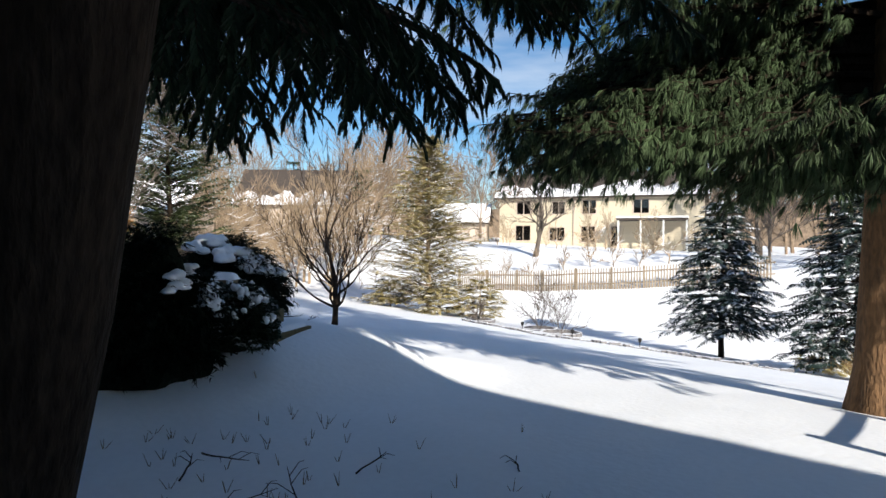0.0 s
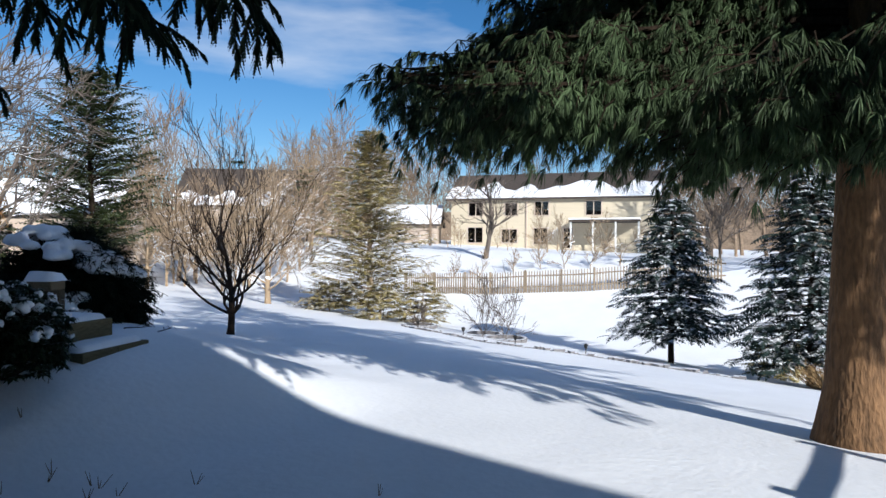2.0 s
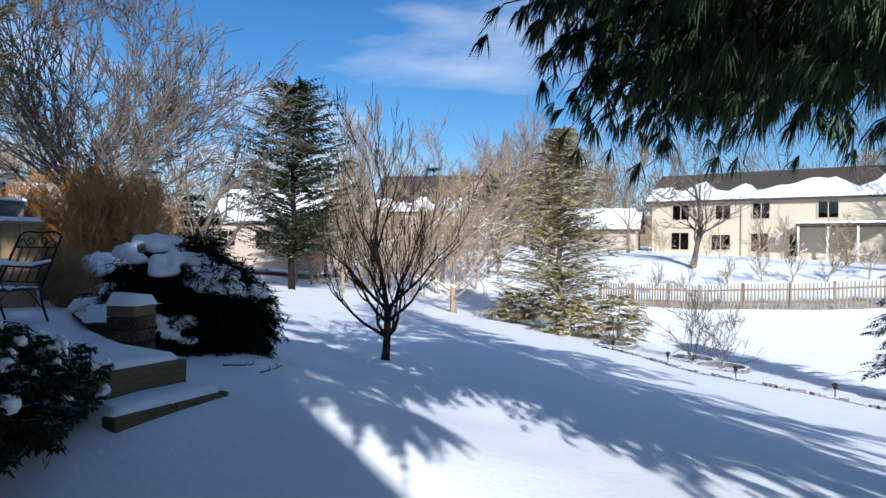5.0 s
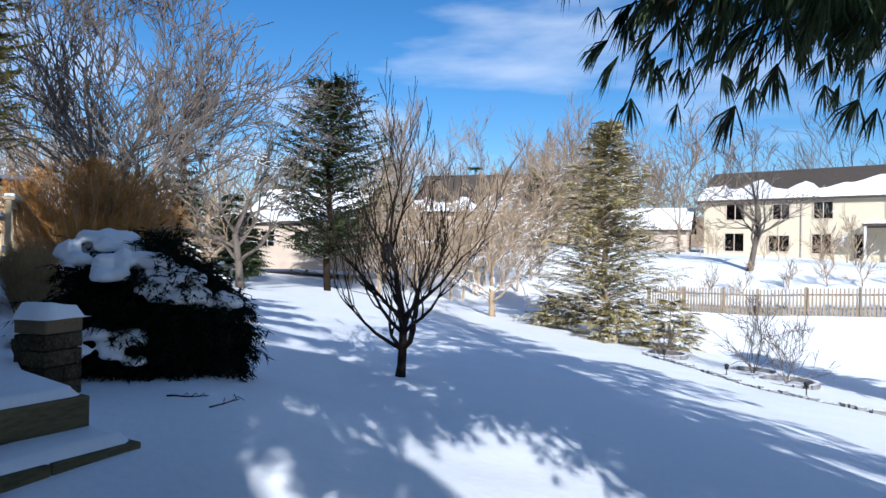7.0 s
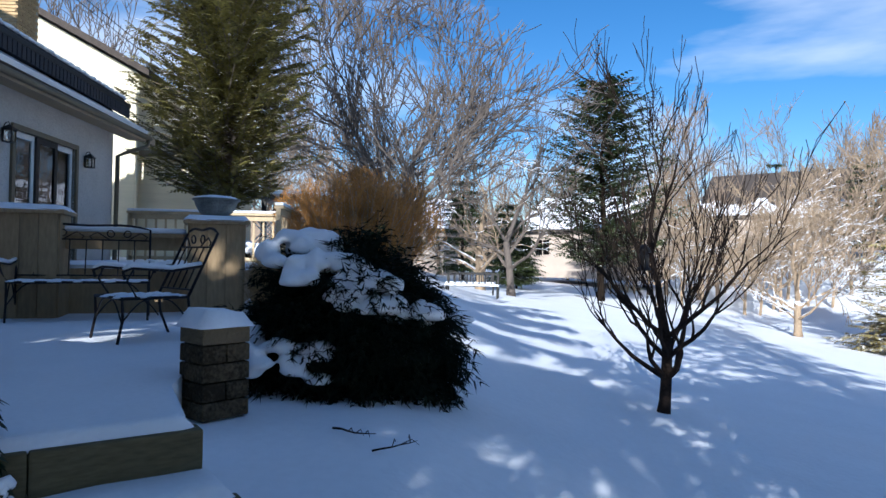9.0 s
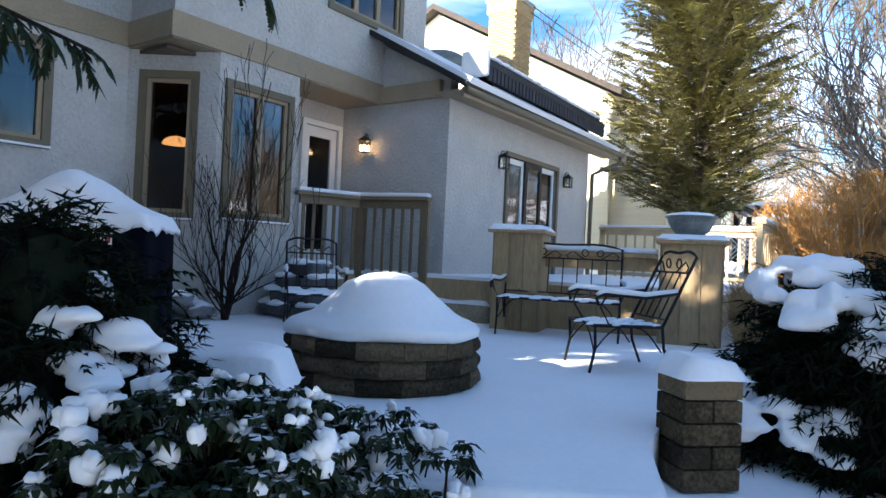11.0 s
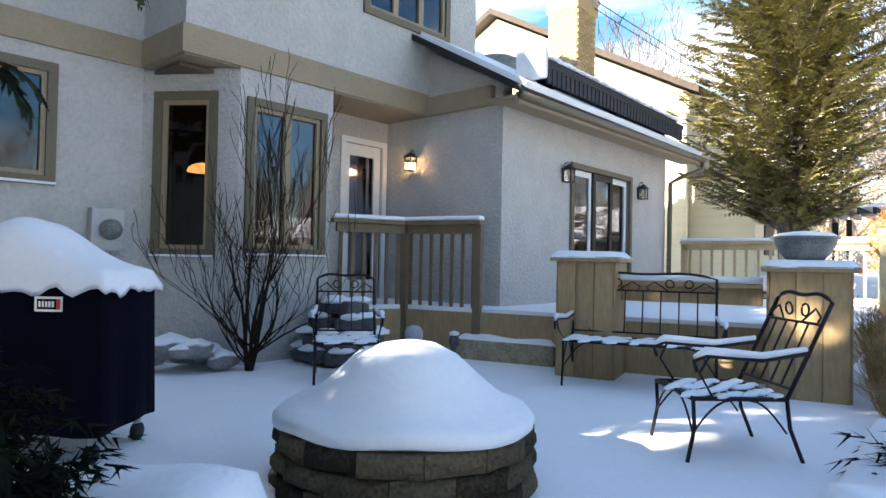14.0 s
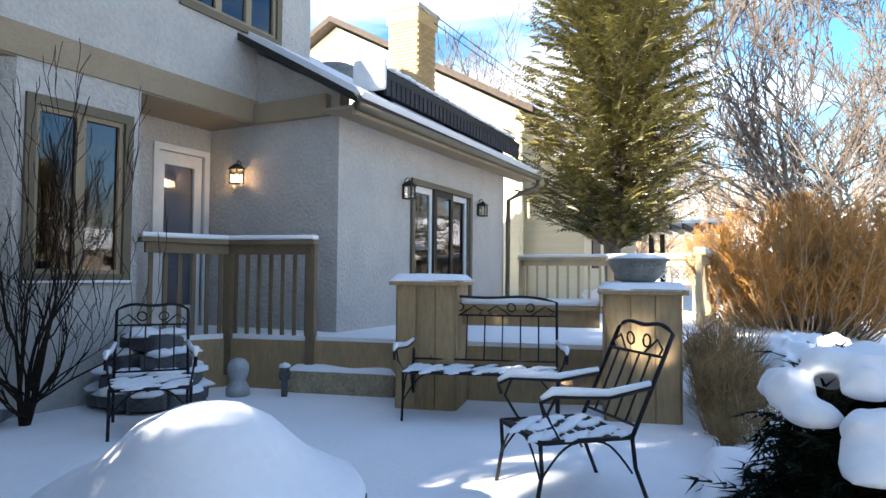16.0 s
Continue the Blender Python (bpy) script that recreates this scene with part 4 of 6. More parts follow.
# timber steps up to the patio
SD = Vector((0.52, -0.855, 0)).normalized()
for dp, p, zt, ln in ((0.42, Vector((-6.38, 4.61, 0)), 0.52, 0.98), (0.24, Vector((-6.65, 4.35, 0)), 0.75, 1.35)):
    m, _ = along(p + SD * ln, p)
    ob = thing("timber_step", p, "mossy landscape timber step banked with snow", "step", "garden steps")
    part("timber", bevelled(boxes(((ln / 2 - 0.002, 0, zt - dp), (ln, 0.14, zt)), m=m), 0.012), STEP_WOOD, ob)
    part("timber", bevelled(boxes(((0, 0, zt - dp), (ln / 2 - 0.006, 0.14, zt)), m=m), 0.012), STEP_WOOD, ob)
    part("snow_bank", boxes(((0.0, 0.141, zt - dp - 0.06), (ln - 0.02, 0.5, zt - 0.01)), m=m), SNOW, ob)
    part("snow", snow_slab(m, 0.0, ln - 0.01, 0.03, 0.5 if zt < 0.6 else 0.24, zt, 0.05, ln + zt, 0.015, 0.0), SNOW, ob, smooth=True)


# low block walls with snow
def block_wall(p, q, z0, courses, thick, label, snow=0.1):
    m, length = along(p, q)
    ob = thing("block_wall", (p[0], p[1], z0), label, "garden wall", "garden walls")
    n = max(1, round(length / 0.3))
    w = length / n
    for c in range(courses):
        shift = 0.5 * (c % 2)
        for i in range(n + (1 if shift else 0)):
            a, b = max(0, (i - shift) * w), min(length, (i + 1 - shift) * w)
            if b - a < 0.03:
                continue
            bm = boxes(((a + 0.004, -0.01, z0 + c * 0.115), (b - 0.004, thick, z0 + c * 0.115 + 0.11)), m=m)
            part("block", bevelled(bm, 0.014, 2), BLOCK, ob)
    top = z0 + courses * 0.115
    part("snow", snow_slab(m, -0.02, length + 0.02, -0.04, thick + 0.03, top, snow, length, 0.05), SNOW, ob, smooth=True)


block_wall((-7.58, 4.06), (-7.82, 4.29), 0.54, 5, 0.27, "end pillar of rough concrete blocks capped with snow")
block_wall((-10.25, 3.72), (-8.5, 3.80), 0.66, 2, 0.4, "low wall of rough concrete blocks under deep snow", 0.12)
block_wall((-6.0, 1.93), (-6.38, 2.46), 0.5, 4, 0.42, "block planter wall under a pillow of snow", 0.16)

# stones and ornament by the house
rng = random.Random(12)


def stones(center, n, r, label, pile=0.2):
    for i in range(n):
        a, d = rng.uniform(0, 6.28), rng.uniform(0, r)
        s = rng.uniform(0.12, 0.22)
        lift = pile * (1 - d / r)
        bm = bmesh.new()
        c = Vector((center[0] + d * math.cos(a), center[1] + d * math.sin(a), PATIO + s * 0.4 + lift))
        pillow(bm, c, (s, s * 0.8, s * 0.75), i + 40, 0.35, 2)
        tagged(part("rock", bm, ROCK, smooth=True), label, "rock", "rockery")


cairn = thing("stone_pile", (-10.0, -1.27, PATIO), "stacked pile of flat dark stones layered with snow", "rock pile")
for lay in range(4):
    n = (8, 7, 5, 3)[lay]
    rr = (0.50, 0.42, 0.30, 0.16)[lay]
    for i in range(n):
        a = 2 * math.pi * (i + 0.4 * lay) / n + rng.uniform(-0.15, 0.15)
        c = Vector((-10.0 + rr * 0.7 * math.cos(a), -1.27 + rr * 0.8 * math.sin(a), PATIO + 0.02 + lay * 0.17))
        w = rng.uniform(0.15, 0.22)
        bm = boxes(((-w, -0.13, 0), (w, 0.13, rng.uniform(0.12, 0.16))), m=Matrix.Translation(c) @ Matrix.Rotation(a + math.pi / 2 + rng.uniform(-0.25, 0.25), 4, "Z") @ Matrix.Rotation(rng.uniform(-0.1, 0.1), 4, "X"))
        bevelled(bm, 0.035, 2)
        for q in bm.verts:
            q.co += Vector((1, 1, 0.6)) * 0.03 * noise.noise(q.co * 7)
        stone = part("stone", bm, DARK_STONE, cairn, smooth=True)
        snow_bm = bmesh.new()
        pillow(snow_bm, c + Vector((0.05 * math.cos(a), 0.06 * math.sin(a), 0.15)), (w * 0.95, 0.14, 0.055), i + lay * 9, 0.4, 2)
        part("snow", snow_bm, SNOW, stone, smooth=True)
# small garden lantern figure beside the pile
orn = thing("garden_ornament", (-10.95, -0.45, PATIO), "small dark garden ornament on a stake with snow on top", "ornament")
bm = bmesh.new()
lathe(bm, [(0.03, -0.02), (0.035, 0.12), (0.03, 0.16), (0.055, 0.18), (0.065, 0.24), (0.045, 0.29), (0.012, 0.33)], (-10.95, -0.45, PATIO), 14)
part("figure", bm, DARK_STONE, orn, smooth=True)
bm = bmesh.new()
pillow(bm, (-10.95, -0.45, PATIO + 0.31), (0.06, 0.06, 0.045), 4, 0.3, 2)
part("snow", bm, SNOW, orn, smooth=True)
stones((-8.35, -1.75), 10, 0.4, "dark boulder with a cap of snow at the wall")
bm = bmesh.new()
lathe(bm, [(0.12, -0.05), (0.12, 0.03), (0.085, 0.08), (0.075, 0.12), (0.095, 0.15), (0.11, 0.21), (0.105, 0.27), (0.075, 0.32), (0.02, 0.34)], (-10.75, -0.9, PATIO + 0.05), 18)
for q in bm.verts:
    q.co += Vector((1, 1, 1)) * 0.022 * noise.noise(q.co * 13)
ob = part("stone_ornament", bm, STONE, None, smooth=True)
tagged(ob, "small carved grey stone head ornament", "ornament")

# ---- plants ----
def rot_about(v, axis, a):
    return Matrix.Rotation(a, 3, axis) @ v


def any_side(d, r):
    a = d.cross(Vector((0.3, 0.2, 0.9)) if abs(d.z) < 0.8 else Vector((1, 0, 0))).normalized()
    return rot_about(a, d, r.uniform(0, 2 * math.pi))


def grow(t, tips, p, d, length, radius, level, r, spread=0.55, up=0.12, kids=3, sides=5, shrink=0.68, wander=0.16, minr=0.003):
    """A limb that wanders, with side limbs, in the tubes t."""
    n = 5 if level > 1 else 3
    pts, rad = [p.copy()], [radius]
    for i in range(n):
        d = (d + Vector((r.gauss(0, wander), r.gauss(0, wander), r.gauss(0, wander) + up))).normalized()
        p = p + d * length / n
        pts.append(p.copy())
        rad.append(max(minr, radius * (1 - 0.62 * (i + 1) / n)))
    t.add(pts, rad, sides if level > 1 else 3, cap=False)
    if level <= 0:
        tips.append((p, d))
        return
    for i in range(kids + (1 if level > 2 else 0)):
        k = r.uniform(0.3, 1.0) if i else 1.0
        j = min(n, max(1, round(k * n)))
        ax = any_side(d, r)
        nd = (rot_about(d, ax, spread * r.uniform(0.6, 1.3) * (0.6 if i == 0 else 1))).normalized()
        grow(t, tips, pts[j], nd, length * shrink * r.uniform(0.75, 1.15), max(minr, rad[j] * 0.72), level - 1, r, spread, up, kids, max(3, sides - 1), shrink, wander, minr)


def bare_tree(name, x, y, h, label, seed, mat, z=None, trunk=0.22, fork=0.2, stems=1, levels=4, spread=0.5, up=0.1, kids=3, lean=0.05, sr=0.045, minr=0.004, group="", category="tree", shrink=0.68, limbs=6, fan=0.28):
    z = ground(x, y) if z is None else z
    r = random.Random(seed)
    ob = thing(name, (x, y, z), label, category, group)
    tk, cr, tips = Tubes(), Tubes(), []
    for s in range(stems):
        d = Vector((r.gauss(0, lean), r.gauss(0, lean), 1))
        if stems > 1:
            a = 2 * math.pi * s / stems + r.uniform(-0.4, 0.4)
            d = Vector((math.cos(a) * fan - (0.1 if fan < 0.2 else 0), math.sin(a) * fan, 1))
        d.normalize()
        p = Vector((x, y, z - 0.1))
        rad = sr * h * 0.5 if stems == 1 else sr * h * 0.3
        pts, rads = [p.copy()], [rad * 1.35]
        for i in range(4):
            d = (d + Vector((r.gauss(0, 0.04), r.gauss(0, 0.04), 0.05))).normalized()
            p = p + d * h * fork / 4
            pts.append(p.copy())
            rads.append(rad * (1 - 0.06 * i))
        tk.add(pts, rads, 9)
        grow(cr, tips, p, d, h * (1 - fork) * 0.42, rad * 0.75, levels, r, spread, up, kids, 6, shrink, minr=minr)
        for i in range(limbs):
            a = 2 * math.pi * (i + r.random() * 0.6) / limbs
            nd = Vector((math.cos(a) * 0.75, math.sin(a) * 0.75, r.uniform(0.35, 0.9))).normalized()
            q = pts[2 + i % 3]
            grow(cr, tips, q, nd, h * (1 - fork) * 0.33 * r.uniform(0.7, 1.1), rad * 0.5, levels - 1, r, spread, up, kids, 5, shrink, minr=minr)
    part("trunk", tk.data(), mat, ob, smooth=True)
    part("crown", cr.data(), mat, ob)
    return ob


def spray(v, f, p, d, length, width, r, droop=0.3, n=4):
    """A flat fan of leaflets along d."""
    side = d.cross(Vector((0, 0, 1)))
    if side.length < 0.05:
        side = Vector((1, 0, 0))
    side.normalize()
    side = rot_about(side, d, r.uniform(-0.5, 0.5))
    q = p.copy()
    dd = d.copy()
    for i in range(n):
        nq = q + dd * length / n
        w = width * (1 - 0.55 * i / n)
        for s in (-1, 1):
            tip = q + (dd * 0.75 + side * s).normalized() * w + Vector((0, 0, -droop * w * 0.5))
            b = len(v)
            v.extend((tuple(q - dd * 0.02), tuple(q + dd * (length / n) * 0.75), tuple(tip)))
            f.append((b, b + 1, b + 2))
        dd = (dd + Vector((0, 0, -droop / n))).normalized()
        q = nq
    b = len(v)
    v.extend((tuple(q + side * width * 0.2), tuple(q - side * width * 0.2), tuple(q + dd * length / n)))
    f.append((b, b + 1, b + 2))


def conifer(name, x, y, h, rad, label, seed, needles, bark=BARK_DARK, z=None, clear=0.1, whorls=22, per=7, droop=0.25, rise=0.1, sprays=9, sl=0.38, sw=0.2, profile=0.85, trunk=0.014, group="", ragged=0.25):
    z = ground(x, y) if z is None else z
    r = random.Random(seed)
    ob = thing(name, (x, y, z), label, "tree", group)
    tk, br = Tubes(), Tubes()
    pts = [(x + r.gauss(0, 0.01 * h) * (i > 0) * 0.4, y + r.gauss(0, 0.01 * h) * (i > 0) * 0.4, z - 0.1 + h * i / 6) for i in range(7)]
    tk.add(pts, [h * trunk * (1.25 - i / 6) + 0.01 for i in range(7)], 9)
    v, f = [], []
    for w in range(whorls):
        k = clear + (1 - clear) * (w + r.random() * 0.8) / whorls
        zz = z + h * k
        reach = rad * (max(0.0, 1 - (k - clear) / (1 - clear)) ** profile) * (0.72 + 0.28 * min(1, (k - clear) * 6 + 0.25)) + 0.06 * rad
        for b in range(per):
            a = 2 * math.pi * (b + r.random()) / per
            L = reach * r.uniform(1 - ragged, 1 + ragged * 0.6)
            d = Vector((math.cos(a), math.sin(a), rise + 0.5 * max(0, k - 0.7))).normalized()
            p = Vector((x, y, zz))
            path = [p.copy()]
            n = 4
            for i in range(n):
                d = (d + Vector((r.gauss(0, 0.06), r.gauss(0, 0.06), -droop / n + (0.12 if i == n - 1 else 0)))).normalized()
                p = p + d * L / n
                path.append(p.copy())
            br.add(path, [0.008 * h * 0.25 * (1 - i / (n + 1)) + 0.004 for i in range(n + 1)], 3, cap=False)
            for s in range(max(3, round(sprays * (0.35 + 0.65 * L / rad)))):
                u = 0.22 + 0.78 * (s + r.random()) / sprays / (0.35 + 0.65 * L / rad)
                u = min(u, 1.0) * n
                i = min(int(u), n - 1)
                q = path[i].lerp(path[i + 1], u - i)
                fd = (path[i + 1] - path[i]).normalized()
                fd = (rot_about(fd, Vector((0, 0, 1)), r.choice((-1, 1)) * r.uniform(0.2, 1.1)) + Vector((0, 0, r.uniform(-0.35, 0.15)))).normalized()
                spray(v, f, q, fd, sl * r.uniform(0.7, 1.25), sw * r.uniform(0.7, 1.2), r, 0.5, 4)
    part("trunk", tk.data(), bark, ob, smooth=True)
    part("limb_mass", br.data(), bark, ob)
    part("foliage_mass", (v, f), needles, ob)
    return ob


def tuft(v, f, p, d, r, n=22, length=0.15, width=0.0055):
    """A bundle of long soft needles that hang."""
    for i in range(n):
        e = (d + Vector((r.gauss(0, 0.27), r.gauss(0, 0.27), r.gauss(0, 0.22)))).normalized()
        L = length * r.uniform(0.7, 1.15)
        mid = p + e * L * 0.5
        tip = mid + (e + Vector((0, 0, -0.75))).normalized() * L * 0.55
        s = e.cross(Vector((r.uniform(-1, 1), r.uniform(-1, 1), 0.6))).normalized() * width
        b = len(v)
        v.extend((tuple(p - s * 0.5), tuple(p + s * 0.5), tuple(mid + s), tuple(mid - s), tuple(tip)))
        f.append((b, b + 1, b + 2, b + 3))
        f.append((b + 3, b + 2, b + 4))


# white pine by the lawn: sturdy trunk, long drooping boughs
wp = thing("white_pine", (-0.6, 8.55, -0.2), "tall white pine with drooping long-needled boughs and rough bark", "tree")
r = random.Random(21)
t = Tubes()
tp = [(-0.60, 8.55, -0.45), (-0.60, 8.55, -0.12), (-0.59, 8.55, 0.25), (-0.57, 8.56, 1.2), (-0.52, 8.6, 3.0), (-0.45, 8.7, 6.0), (-0.4, 8.8, 10.0), (-0.4, 8.8, 14.5)]
t.add(tp, [0.42, 0.34, 0.275, 0.25, 0.23, 0.19, 0.12, 0.03], 16)
part("trunk", t.data(), BARK_PINE, wp, smooth=True)
br, v, f = Tubes(), [], []
BOUGH = []
for w in range(78):       # low boughs over the lawn
    BOUGH.append((172 + 62 * ((w * 0.618) % 1), 2.95 + 2.5 * ((w * 0.377) % 1) ** 1.4, r.uniform(2.6, 4.6), True))
for w in range(36):
    BOUGH.append((r.uniform(165, 320), 2.5 + r.uniform(0, 0.8), r.uniform(1.0, 2.3), True))
for w in range(18):       # boughs on the far and sunny side
    BOUGH.append((r.uniform(-75, 120), 3.2 + r.uniform(0, 3.5), r.uniform(2.4, 4.2), False))
for w in range(15):
    BOUGH.append((r.uniform(-38, 10), 3.1 + r.uniform(0, 1.9), r.uniform(4.0, 5.6), False))
for w in range(84):       # the crown above
    k = w / 83
    ang = 137.5 * w
    side = 0.5 + 0.5 * math.cos(radians(ang - 225))
    BOUGH.append((ang, 5.6 + 8.4 * k, (1.9 + 2.6 * side) * (1 - 0.72 * k), False))
for ang, zz, L, low in BOUGH:
    a = radians(ang)
    d = Vector((math.cos(a), math.sin(a), 0.16)).normalized()
    p = Vector((-0.52, 8.6, zz))
    n = 7
    path = [p.copy()]
    for i in range(n):
        d = (d + Vector((r.gauss(0, 0.07), r.gauss(0, 0.07), -0.06 if i < 5 else 0.03))).normalized()
        p = p + d * L / n
        path.append(p.copy())
    br.add(path, [0.045 * (1 - i / (n + 1)) + 0.008 for i in range(n + 1)], 5, cap=False)
    ns = int((7.0 if low else 5.5) * L)
    for s in range(ns):
        u = (0.12 + 0.88 * (s + r.random()) / ns) * n
        i = min(int(u), n - 1)
        q = path[i].lerp(path[i + 1], u - i)
        fd = (path[i + 1] - path[i]).normalized()
        sd = (rot_about(fd, Vector((0, 0, 1)), r.choice((-1, 1)) * r.uniform(0.2, 1.2)) + Vector((0, 0, r.uniform(-0.5, 0.15)))).normalized()
        tw = r.uniform(0.35, 0.8)
        q2 = q + sd * tw
        q3 = q2 + (sd + Vector((0, 0, -0.9))).normalized() * tw * 0.35
        br.add([q, q2, q3], [0.009, 0.006, 0.004], 3, cap=False)
        for m_ in range(6 if low else 5):
            pp = (q.lerp(q2, 0.5 + 0.5 * m_ / 4) if m_ < 5 else q3) + Vector((r.gauss(0, 0.05), r.gauss(0, 0.05), r.gauss(0, 0.03)))
            dd = (sd * 0.5 + Vector((r.gauss(0, 0.35), r.gauss(0, 0.35), -0.75))).normalized()
            if low:
                tuft(v, f, pp, dd, r, 20, 0.19, 0.0048)
            else:
                tuft(v, f, pp, dd, r, 18, 0.22, 0.0075)
part("limb_mass", br.data(), BARK_DARK, wp)
part("foliage", (v, f), PINE_N, wp, "blue-green hanging needle tufts")

# hemlock beside the start: dark trunk, low boughs overhead
hk = thing("hemlock", (-1.38, 0.25, -0.05), "old hemlock with dark trunk and low feathery boughs", "tree")
r = random.Random(5)
t = Tubes()
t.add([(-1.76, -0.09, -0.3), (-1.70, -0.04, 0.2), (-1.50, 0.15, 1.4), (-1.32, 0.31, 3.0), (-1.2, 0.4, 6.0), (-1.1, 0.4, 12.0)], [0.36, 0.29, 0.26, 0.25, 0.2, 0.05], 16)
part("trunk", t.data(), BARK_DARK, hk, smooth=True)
br, v, f = Tubes(), [], []
BOUGHS = [(156, 2.95, 5.0), (158, 3.1, 5.2), (153, 2.85, 4.7), (103, 2.75, 2.6), (112, 2.95, 3.2), (122, 2.6, 2.9), (133, 3.1, 3.9), (143, 2.7, 3.2), (155, 3.2, 3.8), (98, 3.3, 2.7), (120, 3.6, 4.2), (138, 3.9, 4.0), (172, 3.0, 3.2), (190, 3.4, 3.6), (84, 3.6, 2.5)]
BOUGHS += [(118, 2.9, 3.6), (124, 2.98, 3.5), (128, 2.95, 3.3), (82, 3.6, 4.0), (90, 3.4, 4.2), (97, 3.7, 4.1), (104, 3.5, 3.8)]
BOUGHS += [(58 + 4.6 * i, 4.3 + 0.9 * ((i * 0.618) % 1), 4.1 + 0.7 * ((i * 0.377) % 1)) for i in range(12)]
BOUGHS += [(137.5 * i, 4.1 + 0.135 * i, 5.0 - 0.05 * i) for i in range(62)]
for ang, zz, L in BOUGHS:
    a = radians(ang)
    d = Vector((math.cos(a), math.sin(a), 0.22)).normalized()
    p = Vector((-1.28, 0.33, zz))
    n = 8
    path = [p.copy()]
    for i in range(n):
        d = (d + Vector((r.gauss(0, 0.06), r.gauss(0, 0.06), -0.055))).normalized()
        p = p + d * L / n
        path.append(p.copy())
    br.add(path, [0.045 * (1 - i / (n + 1)) + 0.006 for i in range(n + 1)], 5, cap=False)
    near = zz < 4.2
    ns = int((15 if near else 6) * L)
    for s in range(ns):
        u = (0.12 + 0.88 * (s + r.random()) / ns) * n
        i = min(int(u), n - 1)
        q = path[i].lerp(path[i + 1], u - i)
        fd = (path[i + 1] - path[i]).normalized()
        sd = (rot_about(fd, Vector((0, 0, 1)), r.choice((-1, 1)) * r.uniform(0.4, 1.2)) + Vector((0, 0, r.uniform(-0.5, 0.05)))).normalized()
        tw = 0.62 * r.uniform(0.5, 1.2) * (1.1 - 0.6 * u / n)
        nseg = 10 if near else 6
        qq, dd = q.copy(), sd.copy()
        tpts = [qq.copy()]
        for g_ in range(nseg):
            dd = (dd + Vector((r.gauss(0, 0.08), r.gauss(0, 0.08), -0.09))).normalized()
            qq = qq + dd * tw / nseg
            tpts.append(qq.copy())
            for sgn in (-1, 1):
                ld = (rot_about(dd, Vector((0, 0, 1)), sgn * r.uniform(0.5, 1.0)) + Vector((0, 0, r.uniform(-0.35, 0)))).normalized()
                spray(v, f, qq, ld, (0.085 if near else 0.4) * r.uniform(0.6, 1.2), 0.02 if near else 0.13, r, 0.4, 5 if near else 4)
        br.add(tpts, [0.005 * (1 - g_ / (nseg + 2)) + 0.0015 for g_ in range(nseg + 1)], 3, cap=False)
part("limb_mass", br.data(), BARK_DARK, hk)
part("foliage", (v, f), HEMLOCK, hk, "dark feathery hemlock sprays")

# snowy conifers down the slope
conifer("spruce", -8.8, 25.0, 6.1, 2.35, "young dark spruce with snow lying on every branch", 31, SPRUCE_N, clear=0.16, whorls=36, per=8, sprays=12, sl=0.4, sw=0.2, ragged=0.35, droop=0.3, rise=0.1, profile=0.75, group="spruces")
conifer("spruce", -3.9, 23.2, 6.4, 2.3, "full dark spruce with snow lying on every branch", 32, SPRUCE_N, clear=0.1, whorls=38, per=9, sprays=12, sl=0.4, sw=0.2, ragged=0.3, droop=0.3, rise=0.1, profile=0.7, group="spruces")
conifer("cedar", -24.7, 24.75, 9.6, 3.1, "snow-flecked golden-green cedar with a ragged outline", 33, ARB_N, BARK_TAN, clear=0.05, whorls=80, per=6, sprays=14, sl=0.5, sw=0.16, droop=0.2, rise=0.35, profile=0.75, ragged=0.65)
conifer("fir", -21.9, 0.45, 12.5, 2.35, "tall golden-green fir with snow along its branches", 34, FIR_N, BARK_GREY, z=1.0, clear=0.13, whorls=140, per=8, sprays=20, sl=0.33, sw=0.13, droop=0.3, rise=0.72, profile=0.36, ragged=0.6)
conifer("pine", -40.6, 17.0, 12.6, 4.0, "distant dark pine with snow on its lower branches", 35, FARPINE_N, BARK_DARK, clear=0.14, whorls=60, per=5, sprays=12, sl=0.85, sw=0.3, droop=0.1, rise=0.4, profile=0.5, ragged=0.7)

# crab apple on the lawn
bare_tree("crab_apple", -10.91, 8.29, 4.8, "bare dark vase-shaped crab apple tree", 41, BARK_CRAB, trunk=0.1, fork=0.2, levels=4, spread=0.40, up=0.15, kids=3, sr=0.028, limbs=11, minr=0.0045, shrink=0.70)
fd = thing("bird_feeder", (-10.8, 8.0, 1.45), "small dark hanging bird feeder", "bird feeder")
bm = bmesh.new()
lathe(bm, [(0.05, 0), (0.075, 0.01), (0.075, 0.03), (0.055, 0.04), (0.055, 0.2), (0.09, 0.22), (0.02, 0.3)], (-10.8, 8.0, 1.45), 14)
part("tube", bm, DARK_METAL, fd, smooth=True)
t = Tubes()
t.add([(-10.8, 8.0, 1.74), (-10.8, 8.0, 2.3)], [0.006] * 2, 4)
part("wire", t.data(), DARK_METAL, fd)

